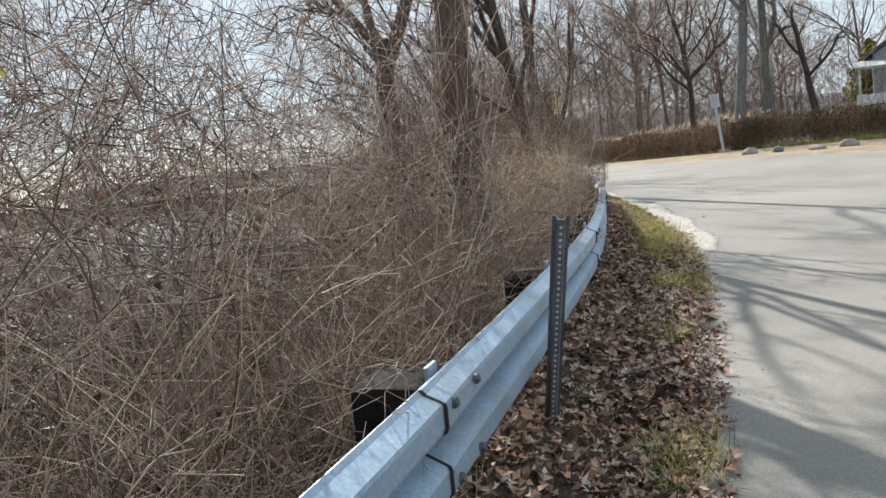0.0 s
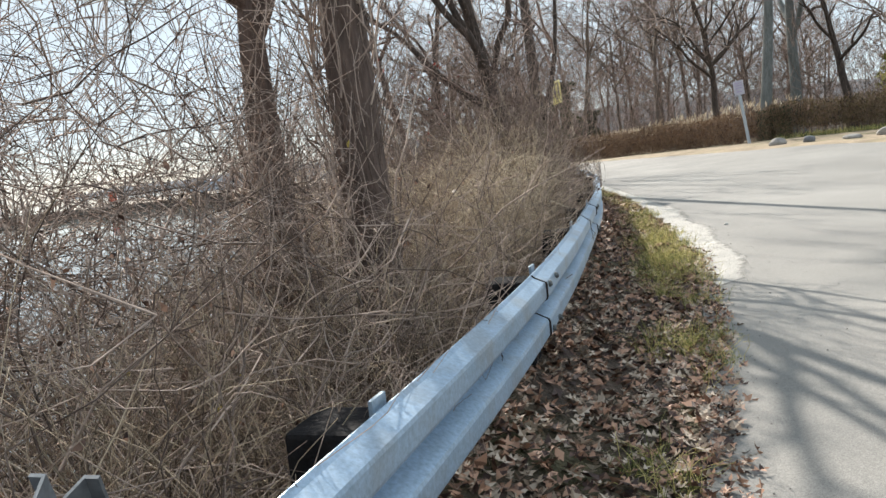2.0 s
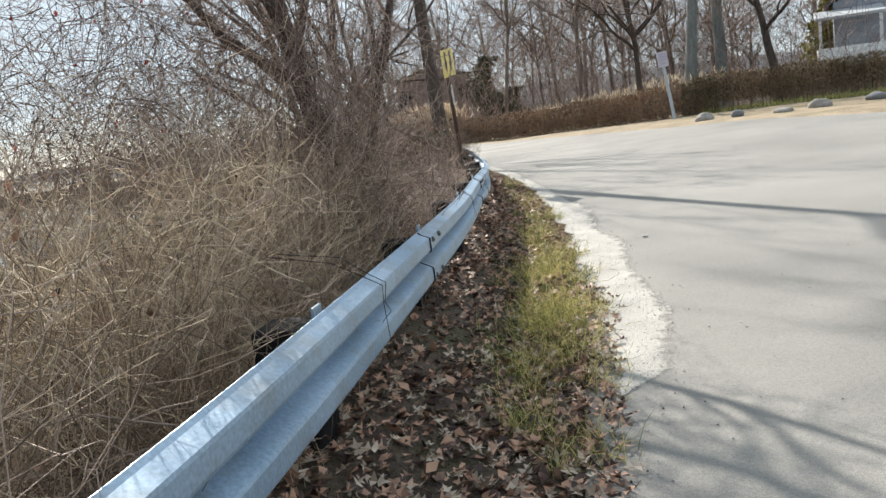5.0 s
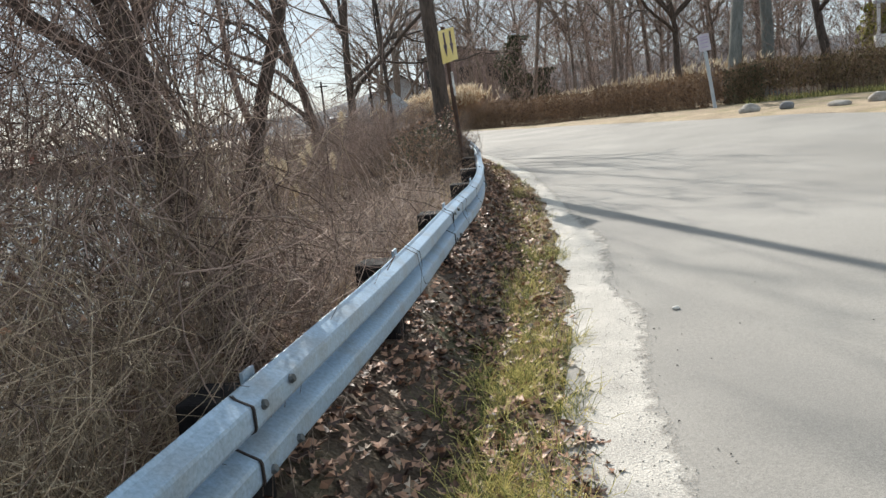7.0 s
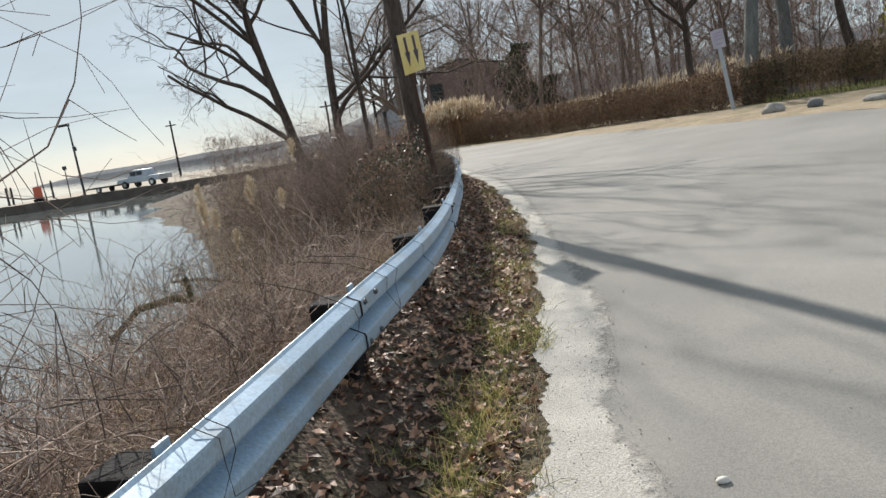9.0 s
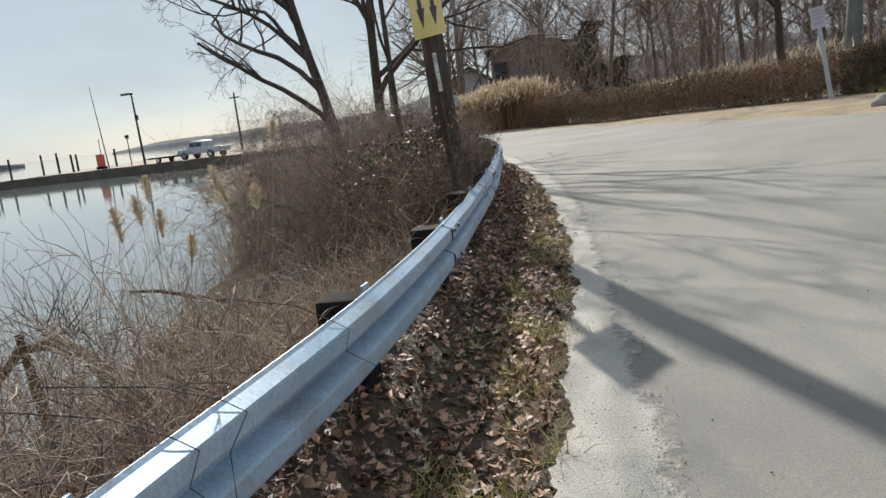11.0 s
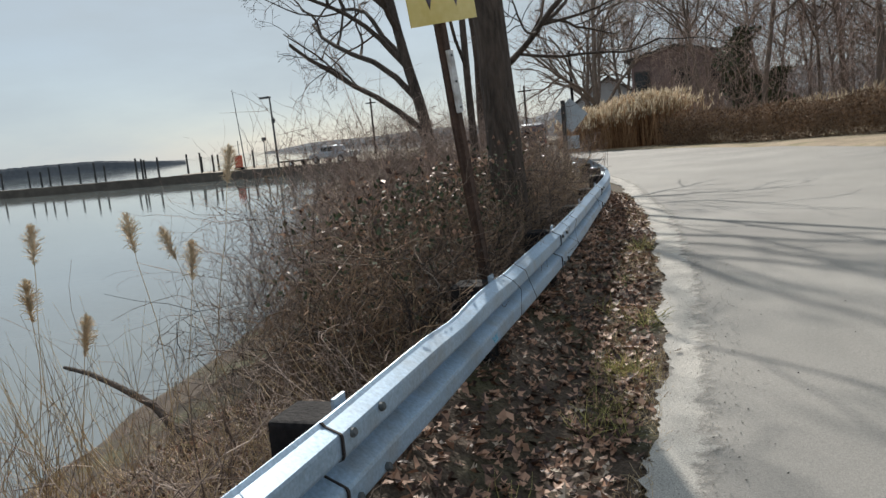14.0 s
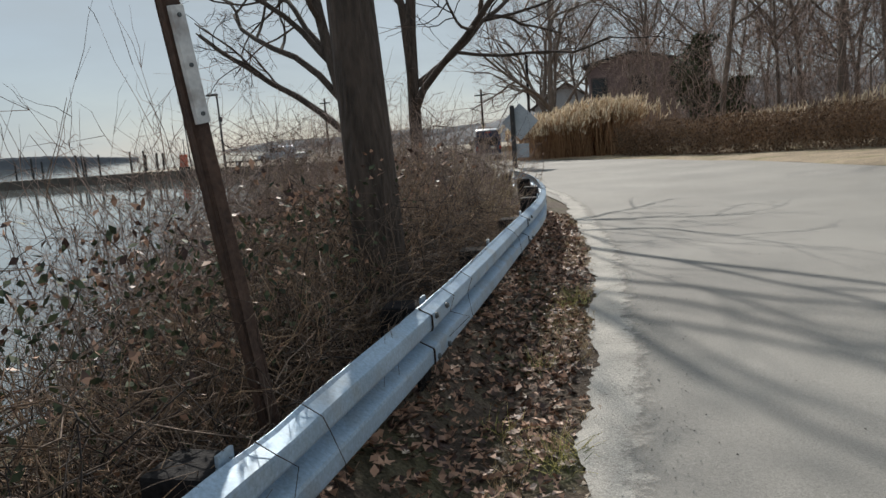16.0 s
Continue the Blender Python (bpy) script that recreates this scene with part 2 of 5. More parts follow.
class Tangle:
    """Collects many tapered three-sided stems into one mesh."""

    def __init__(self, sides=3):
        self.v, self.f, self.n, self.sides = [], [], 0, sides

    def stem(self, pts, r0, r1):
        pts = np.asarray(pts, float)
        k, s = len(pts), self.sides
        ways = np.gradient(pts, axis=0)
        ways /= np.linalg.norm(ways, axis=1)[:, None] + 1e-9
        ref = np.array((0.31, 0.95, 0.05)) if abs(ways[0][2]) > 0.7 else np.array((0.05, 0.1, 1.0))
        side = np.cross(ways, ref)
        side /= np.linalg.norm(side, axis=1)[:, None] + 1e-9
        up = np.cross(ways, side)
        r = np.linspace(r0, r1, k)[:, None]
        ring = [pts + r * (math.cos(a) * side + math.sin(a) * up) for a in np.arange(s) * 2 * math.pi / s]
        self.v.append(np.stack(ring, 1).reshape(-1, 3))
        i = np.arange(k - 1)[:, None] * s + np.arange(s)[None]
        j = np.arange(k - 1)[:, None] * s + (np.arange(s)[None] + 1) % s
        self.f.append(np.stack([i, j, j + s, i + s], -1).reshape(-1, 4) + self.n)
        self.n += k * s

    def stems(self, lines, r0, r1):
        """Many stems at once: lines is stems x points x 3."""
        lines = np.asarray(lines, float)
        m, k, _ = lines.shape
        s = self.sides
        ways = np.gradient(lines, axis=1)
        ways /= np.linalg.norm(ways, axis=2, keepdims=True) + 1e-9
        side = np.cross(ways, np.array((0.31, 0.95, 0.05)))
        side /= np.linalg.norm(side, axis=2, keepdims=True) + 1e-9
        up = np.cross(ways, side)
        u = np.linspace(0, 1, k)[None, :, None]
        r = np.broadcast_to(np.asarray(r0, float), (m,))[:, None, None] * (1 - u) + r1 * u
        ring = np.stack([lines + r * (math.cos(a) * side + math.sin(a) * up) for a in np.arange(s) * 2 * math.pi / s], 2)
        self.v.append(ring.reshape(-1, 3))
        i = np.arange(k - 1)[:, None] * s + np.arange(s)[None]
        j = np.arange(k - 1)[:, None] * s + (np.arange(s)[None] + 1) % s
        one = np.stack([i, j, j + s, i + s], -1).reshape(-1, 4)
        self.f.append((one[None] + (np.arange(m) * k * s)[:, None, None]).reshape(-1, 4) + self.n)
        self.n += m * k * s

    def blades(self, quads):
        quads = np.asarray(quads, float)
        self.v.append(quads.reshape(-1, 3))
        self.f.append(np.arange(len(quads) * 4).reshape(-1, 4) + self.n)
        self.n += len(quads) * 4

    def mesh(self, name):
        v, f = np.concatenate(self.v), np.concatenate(self.f)
        data = bpy.data.meshes.new(name)
        data.vertices.add(len(v))
        data.vertices.foreach_set("co", v.astype(np.float32).ravel())
        data.loops.add(f.size)
        data.loops.foreach_set("vertex_index", f.astype(np.int32).ravel())
        data.polygons.add(len(f))
        data.polygons.foreach_set("loop_start", np.arange(0, f.size, 4, dtype=np.int32))
        data.update(calc_edges=True)
        return data


rng = np.random.default_rng(7)


def wander(start, way, length, steps, wild, sag=0.0, lift=0.0):
    """A crooked line."""
    p, d, out = np.array(start, float), np.array(way, float), [np.array(start, float)]
    d /= np.linalg.norm(d)
    for _ in range(steps):
        d = d + rng.normal(0, wild, 3) + (0, 0, lift - sag)
        d /= np.linalg.norm(d)
        p = p + d * length / steps
        out.append(p.copy())
    return np.array(out)


def wanders(starts, ways, lengths, steps, wild, sag=0.0):
    """Many crooked lines at once."""
    p, d = np.array(starts, float), np.array(ways, float)
    d /= np.linalg.norm(d, axis=1, keepdims=True)
    out = [p.copy()]
    for _ in range(steps):
        d = d + rng.normal(0, wild, d.shape) - np.array((0, 0, sag))
        d /= np.linalg.norm(d, axis=1, keepdims=True)
        p = p + d * (np.asarray(lengths) / steps)[:, None]
        out.append(p.copy())
    return np.stack(out, 1)


def scraps(spots, size, tilt, shape, spread=0.3):
    """Copies of a small shape (quads x 4 x 3, about the origin) laid at spots, turned and tilted at random, as quads."""
    n = len(spots)
    a, b, c = rng.uniform(0, 2 * math.pi, n), rng.normal(0, tilt, n), rng.normal(0, tilt, n)
    k = size * rng.uniform(1 - spread, 1 + spread, n)
    q = np.broadcast_to(np.asarray(shape, float)[None], (n, *np.shape(shape))) * k[:, None, None, None]
    x, y, z = q[..., 0], q[..., 1], q[..., 2]
    cb, sb, cc, sc, ca, sa = (f[:, None, None] for f in (np.cos(b), np.sin(b), np.cos(c), np.sin(c), np.cos(a), np.sin(a)))
    y, z = y * cb - z * sb, y * sb + z * cb
    x, z = x * cc - z * sc, x * sc + z * cc
    x, y = x * ca - y * sa, x * sa + y * ca
    return (np.stack([x, y, z], -1) + np.asarray(spots)[:, None, None, :]).reshape(-1, 4, 3)


# ---- the plan ----
def curve(points):
    xs, ys = np.array(points, float).T
    return lambda v: np.interp(v, xs, ys)


def smooth_curve(points):
    """A smooth line through points (y, x)."""
    ys, xs = np.array(points, float).T
    slope = np.gradient(xs, ys)

    def at(y):
        y = np.asarray(y, float)
        i = np.clip(np.searchsorted(ys, y) - 1, 0, len(ys) - 2)
        h = ys[i + 1] - ys[i]
        u = (y - ys[i]) / h
        return (2 * u**3 - 3 * u**2 + 1) * xs[i] + (u**3 - 2 * u**2 + u) * h * slope[i] + (3 * u**2 - 2 * u**3) * xs[i + 1] + (u**3 - u**2) * h * slope[i + 1]

    return at


rail_x = smooth_curve([(-5, -1.5), (-1, -1.1), (2.0, -0.79), (3.9, -0.64), (5.6, -0.53), (9.5, -0.515), (11.8, -0.57), (13.7, -0.69), (15.3, -0.78), (17.3, -1.03), (19.2, -1.36), (21, -1.68), (24, -2.32), (27.3, -3.11), (29.3, -3.82), (31, -4.6), (33, -5.9), (35, -7.6)])
verge_x = smooth_curve([(-8, -0.6), (-3, -0.25), (2.9, 0.02), (5, 0.24), (8, 0.43), (10.4, 0.47), (12.5, 0.31), (14, 0.18), (17, -0.18), (18.6, -0.38), (21.8, -1.05), (24, -1.6), (26.6, -2.32), (30, -3.5), (33.6, -4.85), (38, -7.6), (45, -12.4)])
grit_x = smooth_curve([(-8, -0.5), (-3, -0.15), (2.9, 0.1), (8, 0.55), (9.1, 0.72), (10.0, 0.84), (10.9, 0.76), (11.8, 0.7), (12.6, 0.765), (13.25, 0.595), (14.2, 0.52), (15.1, 0.49), (16.3, 0.33), (18.5, -0.05), (19.3, -0.17), (21.5, -0.5), (23.8, -1.02), (26.5, -1.74), (28.5, -2.4), (31.3, -3.4), (38, -7.0), (45, -11.8)])
ROAD_LEFT = [(-0.9, -12), (-0.5, -5), (0.0, 2.9), (0.35, 8), (0.3, 14), (-0.3, 18.5), (-1.4, 23.8), (-2.6, 28), (-4.2, 32), (-7.4, 38), (-12, 45), (-18, 55), (-30, 75), (-45, 100)]
ROAD_RIGHT = [(70, -20), (60, -4), (42, 4), (26, 13), (14, 21), (6.9, 27.4), (3.7, 31.3), (1.0, 36.5), (-1.8, 41.8), (-5.4, 46), (-10.7, 49.4), (-14.5, 56), (-24, 77), (-38, 103)]
SHORE = curve([(-2000, -5.5), (-10, -5.2), (8, -4.9), (18, -5.4), (26, -8.5), (36, -15), (46, -23), (66, -36), (80, -40), (120, -45), (200, -60), (400, -150), (2500, -600)])
WATER_Z = -1.25


def rise(x, y):
    """The lie of the land beside and beyond the road."""
    x, y = np.asarray(x, float), np.asarray(y, float)
    z = 0.3 * np.clip((x + 3) / 8, 0, 1) * np.clip((y - 20) / 9, 0, 1) + 0.1 * np.clip((y - 25) / 20, 0, 1)
    z = z - 1.0 * np.clip((y - 50) / 25, 0, 1) * np.clip((-8 - x) / 6, 0, 1)
    shore, rail = SHORE(y), np.where(y < 35, rail_x(np.clip(y, -5, 35)), SHORE(y) + 5)
    u = np.clip((rail - 0.5 - x) / np.maximum(rail - 0.5 - shore, 0.5), 0, 1.6)
    return z * np.clip(1 - u, 0, 1) + (WATER_Z + 0.03) * u**1.15


def land(x, y):
    """The ground, with the leaf mould heaped under the guardrail."""
    x, y = np.asarray(x, float), np.asarray(y, float)
    off = x - rail_x(np.clip(y, -5, 35))
    return rise(x, y) + 0.24 * np.exp(-(((off + 0.12) / 0.34) ** 2)) * np.clip((36 - y) / 3, 0, 1)


def even(line, n):
    pts = np.array(line, float)
    s = np.r_[0, np.cumsum(np.linalg.norm(np.diff(pts, axis=0), axis=1))]
    t = np.linspace(0, s[-1], n)
    return np.stack([np.interp(t, s, pts[:, k]) for k in range(2)], 1)


def sheet(name, xs, ys, zs, mat, smooth=True):
    """A grid of points as one mesh; xs, ys, zs of one shape."""
    r, c = xs.shape
    data = bpy.data.meshes.new(name)
    i = (np.arange(r - 1)[:, None] * c + np.arange(c - 1)[None]).ravel()
    data.from_pydata(np.stack([xs, ys, zs], -1).reshape(-1, 3), [], np.stack([i, i + 1, i + c + 1, i + c], 1))
    return mesh_object(name, data, mat, smooth=smooth)


# ---- ground, road, water ----
gx = np.r_[-3000, -900, -300, -120, -70, -50, -38, -30, -24, -19, -15, np.arange(-12, -4, 0.3), np.arange(-4, 1.2, 0.1), np.arange(1.2, 6, 0.4), np.arange(6, 30, 1.0), 32, 40, 60, 120, 400, 1200, 3000]
gy = np.r_[-3000, -800, -200, -60, -25, np.arange(-10, 34, 0.3), np.arange(34, 120, 2.0), 140, 200, 400, 900, 3000]
GX, GY = np.meshgrid(gx, gy)
bumps = 0.035 * np.sin(GX * 2.3 + np.sin(GY * 1.7)) * np.sin(GY * 1.9 + GX) * np.clip(verge_x(np.clip(GY, -8, 45)) - 0.1 - GX, 0, 1)
ground = sheet("ground", GX, GY, land(GX, GY) - 0.012 + bumps, SOIL)
tagged(ground, "bare leaf-strewn earth bank falling to the water", "ground", kind="structure")
a, b = even(ROAD_LEFT, 160), even(ROAD_RIGHT, 160)
w = np.linspace(0, 1, 40)[None, :]
RX, RY = a[:, :1] * (1 - w) + b[:, :1] * w, a[:, 1:] * (1 - w) + b[:, 1:] * w
road = sheet("road", RX, RY, land(RX, RY) + 0.006, ASPHALT)
tagged(road, "worn grey asphalt road bending along the shore", "road", kind="structure")
sy = np.linspace(8.75, 44, 900)
left = verge_x(sy) + 0.05 * np.sin(sy * 5.1) * np.sin(sy * 2.3) + rng.normal(0, 0.012, 900)
right = grit_x(sy) + 0.03 + 0.03 * np.sin(sy * 3.3 + 1) * np.sin(sy * 1.7) + 0.02 * np.sin(sy * 11) * np.sin(sy * 4.7) + 0.05 * np.clip((sy - 16) / 6, 0, 1)
right = np.maximum(right, left + 0.03)
right = left + (right - left) * np.clip((sy - 8.75) / 0.35, 0.02, 1)
w = np.linspace(0, 1, 12)[None, :]
SX = left[:, None] * (1 - w) + right[:, None] * w
SY = np.repeat(sy[:, None], 12, 1)
shoulder = sheet("shoulder", SX, SY, land(SX, SY) + 0.013 - 0.004 * w**4, GRAVEL)
thin = shoulder.data.attributes.new("thinness", "FLOAT", "POINT")
for k, value in enumerate((np.repeat(w, 900, 0) + 0.42 * np.clip((sy - 15) / 5, 0, 1)[:, None]).ravel()):
    thin.data[k].value = float(value)
tagged(shoulder, "strip of pale loose grit beside the asphalt", "road shoulder", kind="structure")
water = sheet("water", *np.meshgrid(np.array([-3000.0, 3000.0]), np.array([-3000.0, 3000.0])), np.full((2, 2), WATER_Z), WATER)
tagged(water, "still pale bay water under a hazy sky", "water", kind="structure")

# ---- guardrail ----
ry = np.linspace(-4.5, 34.5, 1200)
rx = rail_x(ry)
rs = np.r_[0, np.cumsum(np.hypot(np.diff(rx), np.diff(ry)))]
S_B = np.interp(6.1, ry, rs)


def on_rail(s):
    y = np.interp(s, rs, ry)
    x = np.interp(s, rs, rx)
    y1, x1 = np.interp(s + 0.05, rs, ry), np.interp(s + 0.05, rs, rx)
    t = np.array((x1 - x, y1 - y))
    t /= np.linalg.norm(t)
    return np.array((x, y)), t, np.array((t[1], -t[0]))


PROFILE = [(0.018, 0.0), (0.030, 0.012), (0.080, 0.034), (0.083, 0.045), (0.083, 0.100), (0.078, 0.112), (0.008, 0.146), (0.0, 0.156), (0.008, 0.166), (0.078, 0.200), (0.083, 0.212), (0.083, 0.267), (0.080, 0.278), (0.030, 0.300), (0.018, 0.312)]
RAIL_Z = 0.352


def beam(s0, s1, parent):
    bm = bmesh.new()
    rings = []
    n = max(8, int((s1 - s0) / 0.12))
    for k in range(n + 1):
        s = s0 + (s1 - s0) * k / n
        p, t, out = on_rail(s)
        proud = 0.006 * max(0.0, 1 - (s - s0) / 0.36)
        dent = 0.02 * math.exp(-((p[1] - 18.6) / 0.25) ** 2) + 0.012 * math.exp(-((p[1] - 19.6) / 0.2) ** 2)
        base = float(rise(p[0], p[1])) + RAIL_Z
        ring = []
        for back in (0, 1):
            row = PROFILE if not back else PROFILE[::-1]
            for u, v in row:
                u = u + proud - 0.0035 * back
                drop = dent * (v / 0.312) ** 4
                q = p + out * u
                ring.append(bm.verts.new((q[0], q[1], base + v - drop)))
        rings.append(ring)
    m = len(rings[0])
    for r0, r1 in zip(rings, rings[1:]):
        for k in range(m):
            bm.faces.new((r0[k], r0[(k + 1) % m], r1[(k + 1) % m], r1[k]))
    bm.faces.new(rings[0][::-1])
    bm.faces.new(rings[-1])
    bmesh.ops.recalc_face_normals(bm, faces=bm.faces)
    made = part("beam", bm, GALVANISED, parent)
    # near-black strip: the lap's gap shadow and rust drawn as one part
    bm = bmesh.new()
    p, t, out = on_rail(s0)
    base = float(rise(p[0], p[1])) + RAIL_Z
    last = None
    for u, v in PROFILE:
        row = [bm.verts.new((*(p + out * (u + a) + t * b), base + v)) for a, b in ((0.0012, -0.006), (0.0085, -0.006), (0.0085, 0.003), (0.0012, 0.003))]
        if last:
            for k in range(4):
                bm.faces.new((last[k], last[(k + 1) % 4], row[(k + 1) % 4], row[k]))
        last = row
    bmesh.ops.recalc_face_normals(bm, faces=bm.faces)
    part("seam", bm, RUST_SHADOW_EDGE, made, "dark strip for the rust and gap shadow at the lap")
    return made


guardrail = thing("guardrail", "weathered galvanised W-beam guardrail on dark timber posts", "guardrail")
splices = [S_B + 3.81 * k for k in range(-2, 8)]
for s in splices[:-1]:
    if s + 3.81 < rs[-1]:
        beam(s - 0.17, s + 3.81 + 0.15, guardrail)


def bolt(p, out, r, parent):
    bm = bmesh.new()
    rod(p, p + (out + Vector((0, 0, 0.4))) * 0.014, r, r * 0.75, 8, bm)
    return part("bolt", bm, DARK_STEEL, parent)


for s in [S_B + 1.905 * k for k in range(-4, 15)]:
    if s > rs[-1] - 0.3 or s < 0.3:
        continue
    p, t, out = on_rail(s)
    base = float(rise(p[0], p[1]))
    m = Matrix(((out[0], t[0], 0, p[0]), (out[1], t[1], 0, p[1]), (0, 0, 1, base), (0, 0, 0, 1)))
    bm = box(-0.212, -0.10, -0.7, -0.012, 0.10, 0.63 + rng.uniform(-0.02, 0.02), 0.014)
    post = part("post", bm, TIMBER, guardrail)
    post.matrix_local = m
    bm = box(-0.012, -0.04, 0.42, 0.001, 0.04, 0.685, 0.003)
    plate = part("bracket", bm, GALVANISED, guardrail, "small galvanised bracket plate")
    plate.matrix_local = m
    o3 = Vector((out[0], out[1], 0))
    t3 = Vector((t[0], t[1], 0))
    p3 = Vector((p[0], p[1], base + RAIL_Z))
    bolt(p3 + o3 * 0.001 + Vector((0, 0, 0.156)), o3, 0.016, guardrail)
    if round((s - S_B) / 1.905) % 2 == 0:
        for v, u in ((0.052, 0.084), (0.258, 0.084)):
            for d in (-0.108, 0.108):
                bolt(p3 + o3 * (u + 0.002) + t3 * d + Vector((0, 0, v)), o3, 0.017, guardrail)


# ---- trees ----
def grow(tangle, limbs, start, way, length, radius, depth, wild=0.16, lift=0.03, forks=(4, 7), shrink=0.62, least=0.004):
    """A limb and, from it, smaller ones. Thick limbs go to limbs, thin ones to tangle."""
    steps = 7 if depth > 1 else 5
    line = wander(start, way, length, steps, wild, lift=lift)
    end = max(radius * (0.45 if depth else 0.3), least)
    (limbs if radius > 0.03 else tangle).stem(line, radius, end)
    if depth == 0:
        return
    for _ in range(rng.integers(*forks)):
        u = rng.uniform(0.25, 1.0) ** 0.8
        k = u * steps
        i = min(int(k), steps - 1)
        p = line[i] + (line[i + 1] - line[i]) * (k - i)
        d = line[i + 1] - line[i]
        d = d / np.linalg.norm(d)
        side = rng.normal(0, 1, 3)
        side -= d * (side @ d)
        side /= np.linalg.norm(side)
        a = rng.uniform(0.45, 1.05)
        grow(tangle, limbs, p, d * math.cos(a) + side * math.sin(a), length * shrink * rng.uniform(0.7, 1.15) * (1.15 - 0.4 * u), max(radius * rng.uniform(0.35, 0.6) * (1.1 - 0.4 * u), least), depth - 1, wild * 1.15, lift, forks, shrink, least)


def tree(at, height, radius, label, lean=(0, 0), depth=4, bare=0.35, bark=BARK, wild=0.07, forks=(4, 7), name="bare_tree", group="", twigs=TWIG, least=0.004, shrink=0.55, boughs=None, ways=(0, 6.283), category="tree", top=1.0, limbs=()):
    x, y = at
    z = float(land(x, y)) - 0.06
    t = thing(name, label, category, pose(x, y, z), group)
    trunk, crown, limb = Tangle(14), Tangle(3), Tangle(7)
    line = wander((0, 0, 0), (lean[0], lean[1], 1), height * 0.8, 9, wild * 0.5, lift=0.02 if abs(lean[0]) < 0.2 else 0)
    line[0] = (0, 0, -0.3)
    trunk.stem(line, radius, radius * 0.4)
    trunk.stem(np.array([(0, 0, -0.25), line[1] * 0.12, line[1] * 0.3, line[1] * 0.8]), radius * 1.5, radius * 0.9)
    for _ in range(boughs or rng.integers(*forks) + 4):
        u = rng.uniform(bare, top)
        k = u * 9
        i = min(int(k), 8)
        p = line[i] + (line[i + 1] - line[i]) * (k - i)
        a = rng.uniform(*ways)
        w = rng.uniform(0.5, 1.1)
        d = np.array((math.cos(a) * w, math.sin(a) * w, rng.uniform(0.5, 1.0)))
        grow(crown, limb, p, d, height * shrink * rng.uniform(0.6, 1.1) * (1.2 - 0.6 * u), radius * (0.62 - 0.35 * u), depth - 1, 0.15, 0.03, forks, 0.6, least)
    for u, d, length, r in limbs:
        grow(crown, limb, line[int(u * 9)], np.array(d, float), length, r, depth - 1, 0.12, 0.03, forks, 0.55, least)
    mesh_object("trunk", trunk.mesh("trunk"), bark, t, smooth=True)
    if limb.n:
        mesh_object("branchwork", limb.mesh("branchwork"), bark, t, smooth=True)
    if crown.n:
        mesh_object("crown", crown.mesh("crown"), twigs, t)
    return t


WEST = (2.2, 4.4)
tree((-2.3, 21.9), 11, 0.165, "tall bare tree with dark ridged bark close behind the guardrail", (-0.03, 0.0), 4, 0.62, DARK_BARK, boughs=8, wild=0.02)
tree((-2.07, 6.72), 3.3, 0.165, "broken tree trunk wrapped in climbing vines", (-0.03, 0.03), 4, 0.8, TRUNK_BARK, boughs=2, ways=WEST, wild=0.03, limbs=((0.9, (0.35, 0.1, 0.7), 1.6, 0.07),))
tree((-1.42, 6.5), 10, 0.15, "dark tree trunk wrapped in climbing vines", (-0.03, 0.03), 4, 0.45, TRUNK_BARK, boughs=6, ways=WEST, wild=0.03)
tree((-1.2, 11.25), 6.5, 0.095, "leaning dark trunk tangled with bare vines on the bank", (-0.2, -0.02), 4, 0.3, DARK_BARK, boughs=10, ways=(1.0, 5.5), wild=0.03, twigs=RUSSET, limbs=((0.2, (0.03, 0.1, 1.0), 2.6, 0.045), (0.35, (-0.7, 0.0, 0.8), 2.4, 0.045)))
tree((-8.8, 32.7), 10.5, 0.17, "wide bare tree leaning out over the water", (-0.22, 0.0), 5, 0.12, DARK_BARK, boughs=11, forks=(3, 5), ways=(1.8, 4.6), twigs=GLOOM)
tree((-7.8, 33.2), 11, 0.16, "straight bare tree on the bank with upswept limbs", (-0.03, 0.0), 4, 0.2, DARK_BARK, boughs=9, twigs=GLOOM)
tree((-4.2, 25.2), 9, 0.06, "slim bare tree on the bank behind the guardrail", (-0.06, 0.0), 4, 0.35, DARK_BARK, boughs=8, twigs=GLOOM)
tree((5.83, 44.2), 17, 0.30, "tall grey straight-trunked tree behind the hedge", (-0.01, 0), 4, 0.45, GREY_BARK)
tree((7.77, 46.4), 17, 0.30, "tall grey tree forking high behind the hedge", (-0.03, 0), 4, 0.3, GREY_BARK)
tree((3.9, 44.5), 10, 0.17, "crooked dark bare tree behind the hedge", (-0.12, 0), 4, 0.25, DARK_BARK, wild=0.25)
tree((10.2, 45.1), 8, 0.24, "dark leaning broken trunk in the woods", (-0.28, 0), 3, 0.5, DARK_BARK, boughs=4)
tree((-15.5, 68), 13, 0.25, "round-crowned bare tree beside the far road", (0, 0), 4, 0.2, BARK, boughs=10)
tree((-24, 92), 14, 0.28, "round-crowned bare tree beside the far road", (0, 0), 4, 0.2, BARK, boughs=10)

